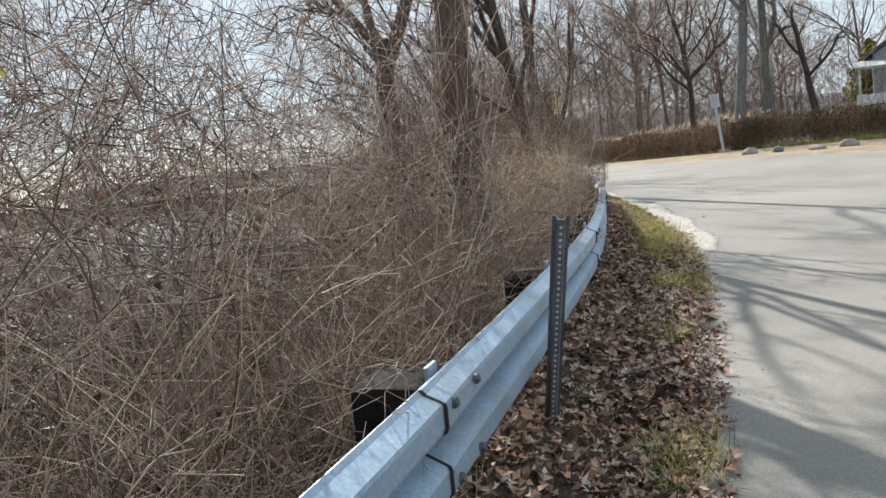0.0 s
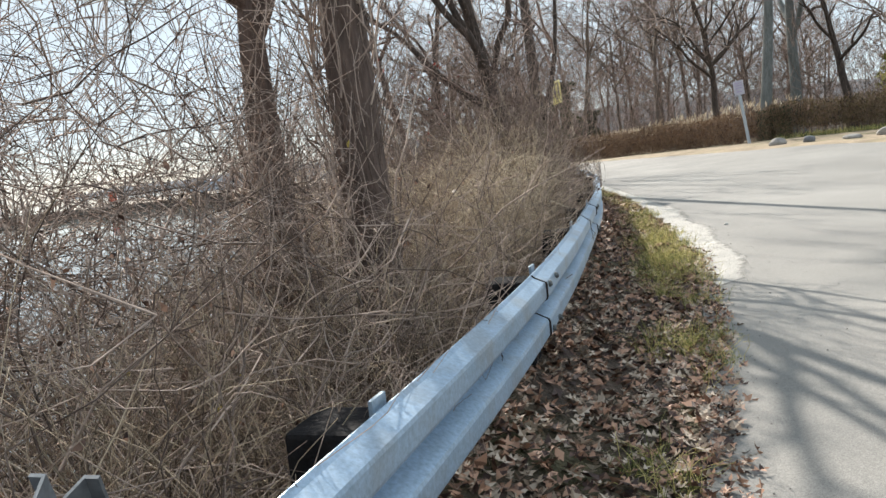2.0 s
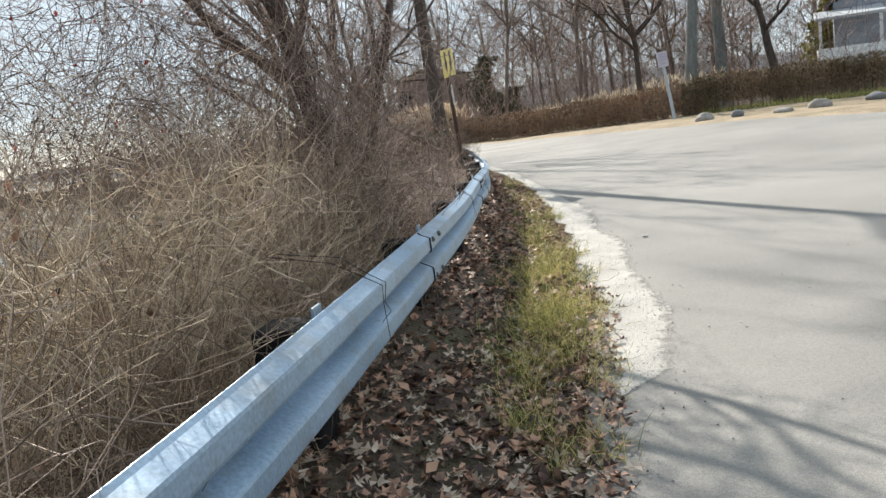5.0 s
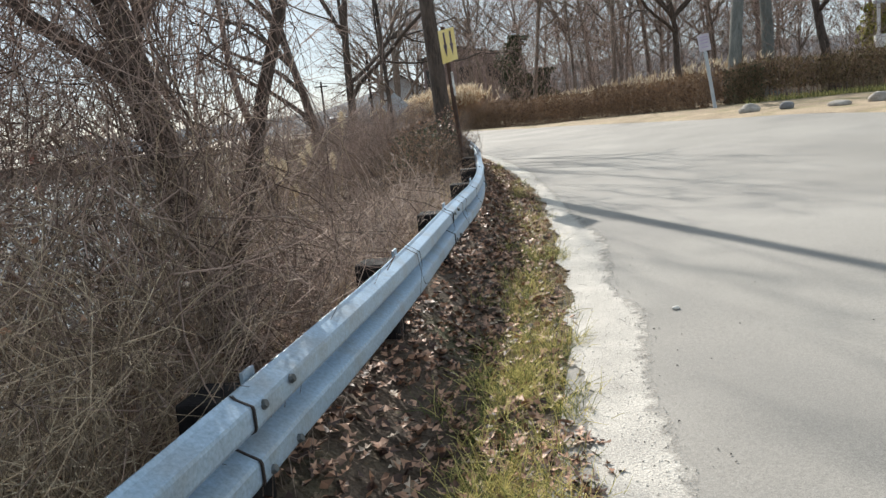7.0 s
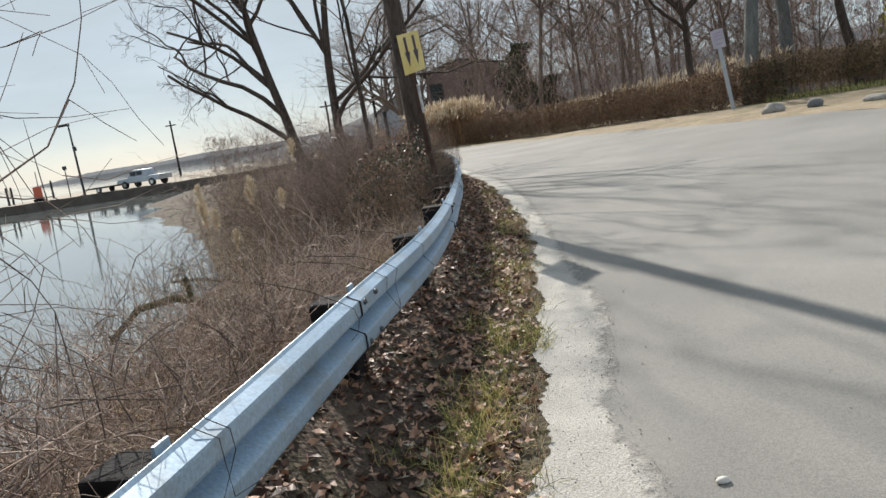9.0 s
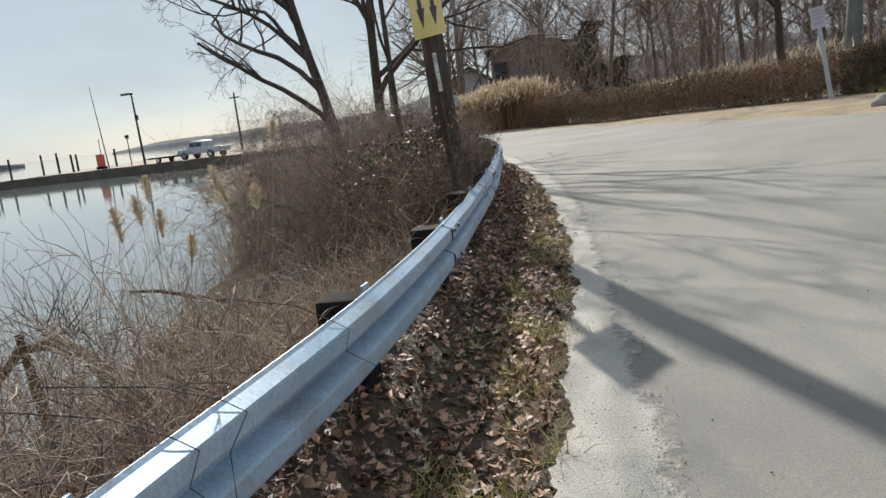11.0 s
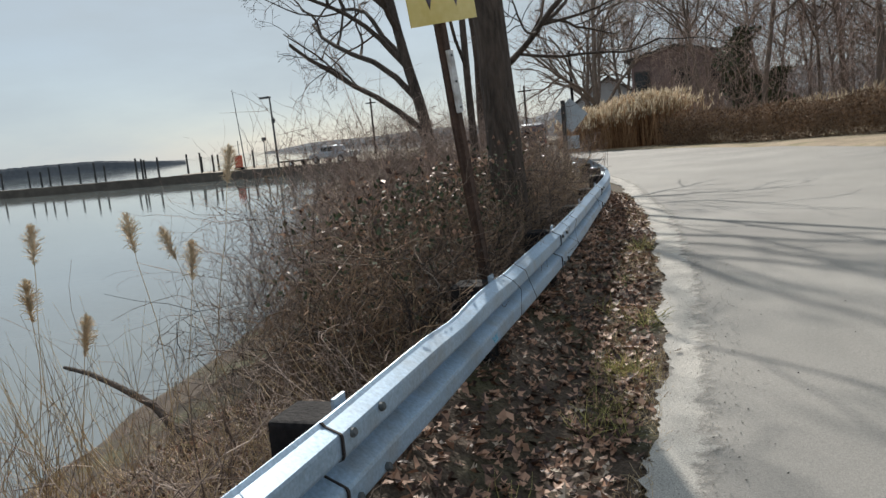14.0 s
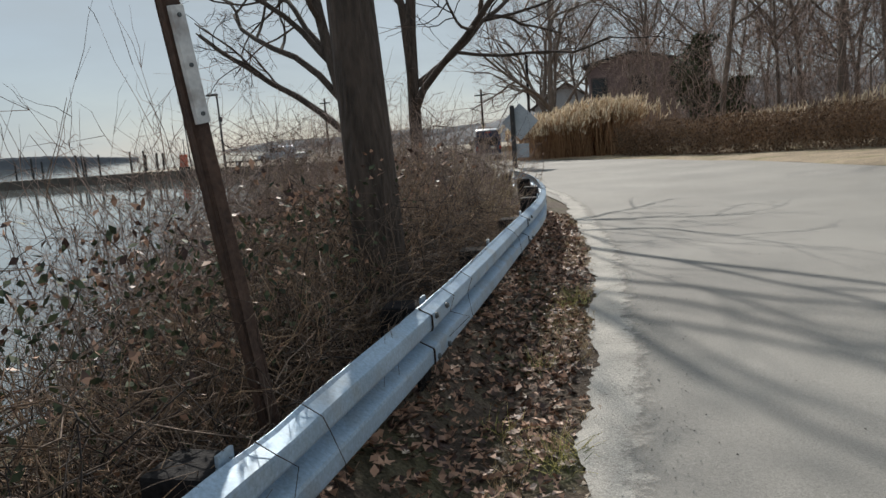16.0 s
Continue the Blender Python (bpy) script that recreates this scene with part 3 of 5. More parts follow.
# ---- woods across the road ----
first = [tree((0, 0), h, r, "bare grey-brown woodland tree across the road", (0.02, 0), d, 0.25, BARK, group="woodland across the road", least=0.010, forks=f, twigs=RUSSET) for h, r, d, f in ((14, 0.15, 4, (3, 6)), (12, 0.12, 4, (3, 6)), (16, 0.18, 4, (3, 6)), (8, 0.07, 4, (3, 5)), (6, 0.05, 4, (3, 5)))]
spots_wood = []
while len(spots_wood) < 120:
    x, y = rng.uniform(-26, 46), rng.uniform(36, 100)
    edge_y = np.interp(x, [-40, -18, -12, -7, -5, 1.5, 8.7, 20, 45], [120, 84, 70, 56, 53, 49, 45, 43, 40])
    if y > edge_y and y < edge_y + 45 and abs(x - 18) + abs(y - 52) > 11 and min([9] + [math.hypot(x - q[0], y - q[1]) for q in spots_wood]) > 1.6:
        spots_wood.append((x, y))
for k, (x, y) in enumerate(spots_wood):
    m = Matrix.Translation((x, y, float(land(x, y)) - 0.05)) @ pose(0, 0, 0, rng.uniform(-5, 5), rng.uniform(-5, 5), rng.uniform(0, 360)) @ Matrix.Scale(rng.uniform(0.7, 1.15), 4)
    if k < 5:
        first[k].matrix_world = m
    else:
        copy_thing(first[k % 5], m)


# ---- brush along the bank ----
def brush(name, label, y0, y1, near, far, tall, count, mat, wild=0.22, spring=0.6, r=(0.0018, 0.005), steps=8, category="brush", length=(0.7, 2.0), sag=0.05, up=0.75, low=1.5, parent=None, edge=0, side=0, spare=None):
    """A tangle of stems behind the guardrail; tall(d) is its height at a distance from the rail."""
    y = rng.uniform(y0, y1, count)
    d = near + (far - near) * rng.uniform(0, 1, count) ** 1.3
    if edge:
        keep = (y < 11.0 + 0.5 * d + 0.3 * np.sin(d * 5)) == (edge > 0)
        y, d = y[keep], d[keep]
        count = len(y)
    if spare:
        # a stretch that this growth mostly leaves free
        keep = (y < spare[0]) | (y > spare[1]) | (rng.uniform(0, 1, count) < spare[2])
        y, d = y[keep], d[keep]
        count = len(y)
    x = rail_x(np.clip(y, -5, 35)) - d
    clump = np.interp(y, [6.2, 7.2, 9.6, 10.6, 12, 16], [0.8, 0.55, 0.55, 1.1, 1.1, 0.85]) + 0.28 * np.sin(y * 1.3 + d * 0.9) * np.sin(y * 0.47 + 1.0) + 0.14 * np.sin(y * 3.7 + d * 2.1)
    h = rng.uniform(0, 1, count) ** low * np.interp(d, *np.array(tall).T) * clump
    z = np.maximum(land(x, y), WATER_Z) - 0.04 + h * 0.75
    ways = rng.normal(0, spring, (count, 3)) + (-0.1, 0, up)
    reach, thick = rng.uniform(*length, count), rng.uniform(*r, count)
    lines = wanders(np.stack([x, y, z], 1), ways, reach, steps, wild, sag)
    made = [(lines, thick)]
    if side:
        # side twigs spring from the stems
        i = np.repeat(np.arange(count), side)
        k = rng.integers(1, steps + 1, len(i))
        way = lines[i, k] - lines[i, k - 1]
        way = way / np.linalg.norm(way, axis=1, keepdims=True) + rng.normal(0, 0.6, (len(i), 3))
        made.append((wanders(lines[i, k], way, reach[i] * rng.uniform(0.2, 0.5, len(i)), 3, wild, sag * 0.5), thick[i] * 0.6))
    t = Tangle(3)
    for lines, thick in made:
        # stems keep off the verge
        limit = rail_x(np.clip(lines[..., 1], -5, 35)) - 0.02 + 0.10 * (lines[..., 2] > 0.72)
        lines[..., 0] = np.minimum(lines[..., 0], limit + 0.12 * np.tanh(np.maximum(lines[..., 0] - limit, 0)))
        t.stems(lines, thick, 0.0009)
    ob = mesh_object(name, t.mesh(name), mat, parent)
    return tagged(ob, label, category, kind="stuff")


NEAR = [(0.2, 1.0), (0.6, 1.6), (1.2, 2.3), (3, 2.9), (4.5, 3.1)]
WEEDS = (6.9, 10.3)
brush("bramble_thicket", "dense tangle of bare brown bramble stems behind the guardrail", -3, 13, 0.3, 4.6, NEAR, 9500, TWIG, 0.44, 0.9, (0.0016, 0.0042), 8, length=(0.5, 1.4), low=1.4, up=0.3, edge=1, side=4, spare=(*WEEDS, 0.4))
brush("overhead_tangle", "curling bare twigs overhead against the sky", -1, 6.4, 1.2, 5.0, [(1.2, 3.6), (3, 5.4), (5, 6.6)], 4300, TWIG, 0.42, 0.8, (0.002, 0.0055), 8, length=(0.6, 1.6), low=0.7, up=0.2, side=4)
brush("tall_canes", "tall thin brown canes rising out of the thicket", -3, 12, 0.6, 4.4, NEAR, 620, TWIG, 0.2, 0.4, (0.002, 0.0055), 10, length=(1.2, 2.4), sag=0.03, low=2.0, edge=1, spare=(*WEEDS, 0.5))
brush("reddish_thicket", "tall reddish-brown tangle of bare vines and twigs", 9.9, 12.6, 0.35, 4.2, [(0.35, 1.7), (1.2, 3.2), (4.2, 4.4)], 2300, RUSSET, 0.4, 0.9, (0.002, 0.0055), 7, length=(0.5, 1.4), low=0.9, up=0.3, edge=1, side=3)
brush("hanging_vines", "dense curtain of thin vines hanging from the leaning trunk", 10.3, 12.0, 0.3, 2.6, [(0.3, 3.0), (2.6, 4.0)], 950, RUSSET, 0.22, 0.5, (0.0016, 0.004), 8, length=(0.6, 1.6), sag=0.06, low=0.5, up=-0.3, edge=1, side=3)
brush("vine_tangle", "pale dry vines arching over the bank thicket", -3, 11, 0.35, 4.0, NEAR, 1000, VINE, 0.4, 1.0, (0.0012, 0.003), 11, length=(0.6, 1.6), up=0.3, edge=1)
brush("dry_weeds", "pale tan dead weeds and grass in the thicket", 6.8, 10.6, 0.3, 3.4, [(0.2, 1.5), (3.4, 1.9)], 6500, WEED, 0.22, 0.45, (0.0012, 0.0026), 5, length=(0.3, 0.9), low=1.0, up=0.9, edge=1, side=2)
brush("weed_plumes", "drooping feathery seed heads of dead goldenrod", 6.8, 10.0, 0.35, 2.2, [(0.3, 1.7), (2.2, 2.6)], 1300, PLUME, 0.25, 0.8, (0.0018, 0.003), 4, length=(0.12, 0.3), low=0.25, sag=0.2, up=0.3, side=4)
brush("dry_weeds", "pale tan dead grass low on the bank", -3, 7, 0.3, 3.4, [(0.2, 0.9), (3.4, 1.7)], 8000, WEED, 0.18, 0.4, (0.0012, 0.0025), 4, length=(0.35, 0.8), low=1.0)
brush("bank_shrubs", "brown bare shrubs on the bank above the water", 11.0, 15.2, 0.3, 2.3, [(0.3, 0.7), (1.0, 0.9), (2.3, 0.7)], 3000, TWIG, 0.32, 0.7, (0.0016, 0.0042), 6, length=(0.3, 0.75), up=0.6, edge=-1, side=3)
brush("bank_shrubs", "low bare brown shrubs on the bank above the water", 14.6, 19.2, 0.3, 1.5, [(0.3, 0.35), (1.0, 0.5), (1.5, 0.25)], 1900, TWIG, 0.36, 0.9, (0.0016, 0.0042), 5, length=(0.25, 0.65), up=0.4, edge=-1, side=3)
# the gloom inside this bush comes partly from its darkened twig colour
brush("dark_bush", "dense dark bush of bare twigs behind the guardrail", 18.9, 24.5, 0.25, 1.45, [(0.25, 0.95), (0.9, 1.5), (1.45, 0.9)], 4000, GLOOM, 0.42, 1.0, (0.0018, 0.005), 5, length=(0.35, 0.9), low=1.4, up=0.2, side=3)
brush("brown_bush", "brown bare twigs over the dark bush", 18.7, 25, 0.3, 1.5, [(0.3, 1.0), (0.9, 1.55), (1.5, 0.9)], 1900, HEDGE_TWIG, 0.42, 0.9, (0.0018, 0.0045), 5, length=(0.35, 0.8), low=0.6, up=0.4, side=3)
brush("russet_shrubs", "upright russet shrubs between the bush and the water", 21, 28, 1.5, 3.6, [(1.5, 1.7), (2.6, 1.7), (3.6, 0.9)], 2600, RUSSET, 0.24, 0.4, (0.002, 0.005), 5, length=(0.5, 1.2), low=1.0, up=1.0, side=3)
brush("arching_canes", "thin dark twiggy canes arching out over the water", 13, 18, 1.3, 3.0, [(0.3, 0.3), (3.0, 0.4)], 150, HEDGE_TWIG, 0.2, 0.4, (0.002, 0.0042), 9, length=(0.6, 1.4), sag=0.04, up=0.9, edge=-1, side=4)
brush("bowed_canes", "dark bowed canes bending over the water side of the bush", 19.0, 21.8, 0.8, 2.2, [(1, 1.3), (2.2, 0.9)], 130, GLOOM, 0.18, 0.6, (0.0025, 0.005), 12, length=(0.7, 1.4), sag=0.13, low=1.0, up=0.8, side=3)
brush("dry_weeds", "flattened straw and dead grass at the foot of the bank", 11.5, 19.5, 0.3, 2.6, [(0.3, 0.2), (2.6, 0.2)], 4500, STRAW, 0.2, 0.8, (0.0015, 0.003), 4, length=(0.25, 0.6), low=1.0, up=0.3, edge=-1)
brush("bank_reeds", "tan dry reeds and weeds along the bank", 25, 35, 0.4, 6.0, [(0.3, 0.7), (3, 2.0), (6.0, 2.3)], 4200, STRAW, 0.18, 0.4, (0.002, 0.004), 4, length=(0.4, 1.0), low=1.0)
brush("bank_shrubs", "brown bare shrubs crowning the bank", 24.5, 35, 0.6, 6.5, [(0.3, 1.0), (2, 2.3), (4.5, 3.2), (7.5, 2.8)], 4600, RUSSET, 0.36, 0.8, (0.003, 0.007), 5, length=(0.5, 1.6), low=1.0, up=0.5, side=3)
brush("waterside_reeds", "thin dry reed stems standing at the water's edge", 14.5, 19, 2.3, 3.6, [(2.3, 0.3), (3.6, 0.3)], 420, STRAW, 0.06, 0.2, (0.002, 0.004), 5, length=(0.7, 1.3), sag=0.0, low=1.0)
brush("waterside_reeds", "thin dry reed stems standing at the water's edge", 21, 30, 3.4, 5.0, [(3.4, 0.3), (5, 0.3)], 260, STRAW, 0.06, 0.2, (0.002, 0.004), 5, length=(0.5, 1.1), sag=0.0, low=1.0)
for x, y, r in ((-2.07, 6.72, 0.15), (-1.42, 6.5, 0.16), (-1.2, 11.25, 0.14)):
    # vines that climb a trunk
    n = 170
    a = rng.uniform(0, 2 * math.pi, n)
    h = rng.uniform(0, 1, n) ** 1.3 * (1.4 if x < -2 else 3.0)
    lean = -0.2 if y > 10 else -0.03
    at = np.stack([x + lean * h + r * np.cos(a), y + r * np.sin(a), float(land(x, y)) + h], 1)
    t = Tangle(3)
    t.stems(wanders(at, np.stack([np.full(n, lean), np.zeros(n), np.ones(n)], 1) + rng.normal(0, 0.25, (n, 3)), rng.uniform(0.5, 1.6, n), 8, 0.14), rng.uniform(0.003, 0.009, n), 0.002)
    tagged(mesh_object("climbing_vine", t.mesh("climbing_vine"), TWIG), "bare brown vines climbing the tree trunk", "vine", kind="stuff")
for k in range(13):
    # single vines hanging over the beam
    y = rng.uniform(8.5, 24)
    x = float(rail_x(y))
    z = float(rise(x, y))
    drop = rng.uniform(0.05, 0.3)
    line = np.array([(x - 0.35, y + rng.normal(0, 0.15), z + 0.8), (x - 0.1, y + rng.normal(0, 0.06), z + 0.74), (x + 0.03, y, z + 0.668), (x + 0.092, y + 0.02, z + 0.625), (x + 0.1, y + rng.normal(0, 0.06), z + 0.56), (x + 0.13, y + rng.normal(0, 0.12), z + 0.56 - drop * 0.5), (x + 0.1, y + rng.normal(0, 0.16), z + 0.56 - drop)])
    v = Tangle(3)
    v.stem(line, 0.0028, 0.0014)
    tagged(mesh_object("hanging_vine", v.mesh("hanging_vine"), DARK_BARK), "thin dark dead vine hanging over the guardrail", "vine", "vines on the guardrail")


def leaves_on(name, label, y0, y1, near, far, z0, z1, count, size, mat, category="leaves"):
    y, d = rng.uniform(y0, y1, count), rng.uniform(near, far, count)
    x = rail_x(np.clip(y, -5, 35)) - d
    z = np.maximum(land(x, y), WATER_Z) + rng.uniform(z0, z1, count)
    t = Tangle()
    shape = [[(-0.5, 0, 0), (-0.1, -0.28, 0.06), (0, 0, 0), (-0.1, 0.28, 0.06)], [(0, 0, 0), (-0.1, -0.28, 0.06), (0.5, 0, 0.02), (-0.1, 0.28, 0.06)]]
    t.blades(scraps(np.stack([x, y, z], 1), size, 0.9, shape))
    return tagged(mesh_object(name, t.mesh(name), mat), label, category, kind="stuff")


EVERGREEN = material("dull_evergreen_leaf", (0.02, 0.03, 0.012), (0.085, 0.10, 0.045), 1.0, 0.75, bump=0, island=0.7)
RED = material("red_winter_leaf", (0.25, 0.02, 0.015), (0.5, 0.06, 0.04), 1.0, 0.6, bump=0, island=0.6)
YELLOW_LEAF = material("yellowed_leaf", (0.35, 0.25, 0.02), (0.6, 0.45, 0.08), 1.0, 0.6, bump=0, island=0.6)
leaves_on("honeysuckle_leaves", "dull green leaves caught in the dark bush", 18.9, 22.5, 0.3, 1.35, 0.2, 1.2, 2600, 0.04, EVERGREEN)
leaves_on("dead_leaves", "curled brown leaves caught in the bush", 18.9, 24.5, 0.3, 1.4, 0.1, 1.3, 2800, 0.042, LEAF)
leaves_on("bank_litter", "dead leaves lying on the bank", 10.5, 20, 0.15, 2.6, 0.0, 0.08, 6000, 0.075, LEAF, "leaf litter")
leaves_on("dead_leaves", "brown dead leaves hanging in the thicket", -2, 11, 0.4, 2.6, 0.1, 1.2, 2200, 0.036, LEAF)
leaves_on("red_leaves", "small red leaves and berries in the thicket", 8.5, 12, 1.2, 3.0, 1.3, 2.6, 110, 0.035, RED)
leaves_on("yellow_leaves", "few yellowed leaves left in the thicket", 0, 12, 0.6, 3.0, 0.4, 1.7, 60, 0.05, YELLOW_LEAF)


MOSS = material("mossy_bark", (0.035, 0.032, 0.014), (0.16, 0.135, 0.06), 7, 0.95, bump=1.0, fine=5, size=0.03)
t = Tangle(10)
t.stem([(-2.42, 15.84, -0.55), (-2.47, 15.9, -0.1), (-2.72, 16.08, 0.05), (-3.1, 16.32, 0.13), (-3.6, 16.58, 0.16), (-4.2, 16.8, 0.04), (-4.7, 16.95, -0.3)], 0.065, 0.03)
t.stem([(-2.55, 15.5, -0.6), (-2.62, 15.52, -0.2), (-2.78, 15.6, 0.15), (-2.85, 15.62, 0.5)], 0.05, 0.02)
arch = thing("mossy_trunk", "mossy dark trunk arched over the bank", "trunk")
mesh_object("stem", t.mesh("stem"), MOSS, arch, smooth=True)
t = Tangle(3)
at = np.array([(-2.6, 16.0, 0.02), (-3.0, 16.25, 0.18), (-3.4, 16.45, 0.24), (-3.8, 16.65, 0.22)])[rng.integers(0, 4, 60)] + rng.normal(0, 0.06, (60, 3))
t.stems(wanders(at, rng.normal(0, 0.5, (60, 3)) + (0, 0, 0.6), rng.uniform(0.2, 0.7, 60), 6, 0.25), 0.004, 0.001)
mesh_object("shoots", t.mesh("shoots"), GLOOM, arch)
t = Tangle(9)
t.stem([(-5.7, 19.75, -0.22), (-5.2, 19.62, -0.2), (-4.7, 19.5, -0.24), (-4.2, 19.38, -0.3), (-3.6, 19.2, -0.55)], 0.016, 0.034)
tagged(mesh_object("dead_branch", t.mesh("dead_branch"), DARK_BARK, smooth=True), "dark dead branch lying over the water's edge", "branch")


def plume_reed(x, y, tall, bend):
    """A single reed with its feathery head."""
    z = max(float(land(x, y)), WATER_Z) - 0.05
    ob = thing("plume_reed", "dry tan reed with a feathery seed head by the water", "reed", pose(x, y, z), "reeds at the water")
    line = wander((0, 0, 0), (bend[0], bend[1], 1), tall, 8, 0.05)
    st = Tangle(4)
    st.stem(line, 0.004, 0.002)
    mesh_object("stalk", st.mesh("stalk"), STRAW, ob)
    n = 240
    u = rng.uniform(0, 1, n)
    way = (line[-1] - line[-2]) / np.linalg.norm(line[-1] - line[-2])
    base = line[-1][None] + way[None] * (u[:, None] * 0.26 - 0.14)
    ways = rng.normal(0, 0.5, (n, 3)) + way * 1.2 + np.array((bend[0], bend[1], 0)) * 1.5
    pl = Tangle(3)
    pl.stems(wanders(base, ways, 0.03 + 0.07 * np.sin(math.pi * np.clip(u, 0.05, 0.95)), 3, 0.15, 0.1), 0.003, 0.0012)
    mesh_object("plume", pl.mesh("plume"), PLUME, ob)


for x, y, tall in ((-4.23, 18.6, 1.8), (-3.62, 19.38, 1.95), (-3.81, 19.16, 1.6), (-3.7, 19.2, 1.35), (-4.29, 18.5, 1.5), (-4.2, 18.7, 1.15), (-3.9, 18.0, 1.6), (-3.6, 17.2, 1.5), (-4.4, 20.4, 1.6)):
    plume_reed(x, y, tall, rng.normal(0, 0.1, 2))

# ---- verge: leaves, grass, grit ----
OAK = np.array([[(-0.5, 0, 0), (-0.28, -0.10, 0.03), (-0.22, 0, 0), (-0.30, 0.12, 0.05)], [(-0.22, 0, 0), (-0.16, -0.30, 0.10), (0.0, -0.09, 0.02), (0.02, 0, 0)], [(-0.22, 0, 0), (0.02, 0, 0), (0.0, 0.09, 0.03), (-0.14, 0.32, 0.12)], [(0.02, 0, 0), (0.14, -0.27, 0.10), (0.24, -0.07, 0.03), (0.5, 0, 0.10)], [(0.02, 0, 0), (0.5, 0, 0.10), (0.24, 0.08, 0.03), (0.16, 0.25, 0.12)]])


def scatter(name, label, count, size, lo, hi, y0, y1, mat, tilt=0.35, category="leaf litter", patch=0.0, shape=OAK, lift=0.0):
    y = y0 + (y1 - y0) * rng.uniform(0, 1, count * 2) ** 1.15
    u = rng.uniform(lo, hi, count * 2)
    x = rail_x(y) + (verge_x(y) - rail_x(y)) * u + rng.normal(0, 0.03, count * 2)
    keep = (np.sin(y * 2.1 + u * 3) + np.sin(y * 5.3 - u * 7) > patch)
    x, y = x[keep][:count], y[keep][:count]
    z = land(x, y) + rng.uniform(-0.012, 0.03, len(x)) + lift
    t = Tangle()
    t.blades(scraps(np.stack([x, y, z], 1), size, tilt, shape))
    return tagged(mesh_object(name, t.mesh(name), mat), label, category, kind="stuff")


PALE_LEAF = material("bleached_leaf", (0.24, 0.17, 0.115), (0.56, 0.46, 0.36), 2.0, 0.75, bump=0, island=0.8)
scatter("fallen_leaves", "brown curled oak leaves covering the verge", 9000, 0.088, -0.7, 0.93, -2, 30, LEAF, patch=-2)
PLAIN = [[(-0.5, 0, 0), (-0.1, -0.3, 0.16), (0.1, 0, 0.0), (-0.1, 0.3, 0.14)], [(0.1, 0, 0), (-0.1, -0.3, 0.16), (0.5, 0, 0.12), (-0.1, 0.3, 0.14)]]
scatter("leaf_scraps", "broken brown leaves matted over the verge", 17000, 0.062, -0.9, 0.9, -2, 30, LEAF, 0.5, patch=-2, shape=PLAIN)
scatter("pale_leaves", "bleached tan oak leaves lying on the verge", 3600, 0.085, -0.3, 1.04, -2, 9.5, PALE_LEAF, 0.45, patch=-2)
scatter("pale_leaves", "few bleached tan leaves among the grass", 700, 0.08, 0.1, 1.04, 9.5, 30, PALE_LEAF, 0.45, patch=-2)
scatter("edge_leaves", "brown curled oak leaves drifted to the road edge", 1500, 0.085, 0.85, 1.06, -2, 11, LEAF, 0.45, patch=-2)


def grass(name, label, count, lo, hi, y0, y1, mat, tall, patch):
    y = rng.uniform(y0, y1, count * 3)
    u = rng.uniform(lo, hi, count * 3)
    keep = (np.sin(y * 1.9 + 0.8 + u) + 0.7 * np.sin(y * 4.1 - u * 5) > patch)
    y, u = y[keep][:count], u[keep][:count]
    x = rail_x(y) + (verge_x(y) - rail_x(y)) * u
    z = land(x, y) - 0.02
    lines = wanders(np.stack([x, y, z], 1), rng.normal(0, 0.45, (len(y), 3)) + (0, 0, 1), rng.uniform(0.4, 1.2, len(y)) * tall, 2, 0.25, 0.15)
    t = Tangle(3)
    t.stems(lines, 0.0022, 0.0006)
    return tagged(mesh_object(name, t.mesh(name), mat), label, "grass", kind="stuff")


n = 260
ty = rng.choice(np.r_[rng.uniform(-2, 9, 14), rng.uniform(9, 17, 42), rng.uniform(17, 25, 9)], n) + rng.normal(0, 0.16, n)
tu = np.clip(rng.normal(0.72, 0.15, n), 0.35, 1.0)
i = np.repeat(np.arange(n), 38)
y = ty[i] + rng.normal(0, 0.055, len(i))
x = rail_x(y) + (verge_x(y) - rail_x(y)) * tu[i] + rng.normal(0, 0.045, len(i))
blade = wanders(np.stack([x, y, land(x, y) - 0.02], 1), rng.normal(0, 0.55, (len(i), 3)) + (0, 0, 1), rng.uniform(0.06, 0.21, len(i)), 3, 0.18, 0.2)
t = Tangle(3)
t.stems(blade, 0.0024, 0.0005)
tagged(mesh_object("verge_grass", t.mesh("verge_grass"), GRASS), "tufts of green and yellow winter grass along the verge", "grass", kind="stuff")
for k in range(9):
    # long branches bowed out of the thicket
    y = rng.uniform(1.2, 4.2)
    x = float(rail_x(y)) - rng.uniform(1.0, 2.6)
    b = Tangle(6)
    line = np.array(wander((x, y, rng.uniform(0.3, 0.9)), (rng.normal(-0.3, 0.5), rng.normal(0, 0.5), rng.uniform(0.6, 1.2)), rng.uniform(1.2, 2.2), 12, 0.13, sag=0.07))
    line[:, 0] = np.minimum(line[:, 0], rail_x(line[:, 1]) - 0.25)
    b.stem(line, rng.uniform(0.006, 0.010), 0.002)
    tagged(mesh_object("bowed_branch", b.mesh("bowed_branch"), VINE), "long pale bare branch bowed out of the thicket", "branch", "bowed branches")
grass("straw_grass", "dead straw-coloured grass on the verge edge", 9000, 0.5, 1.02, 8.5, 30, STRAW, 0.08, -0.3)
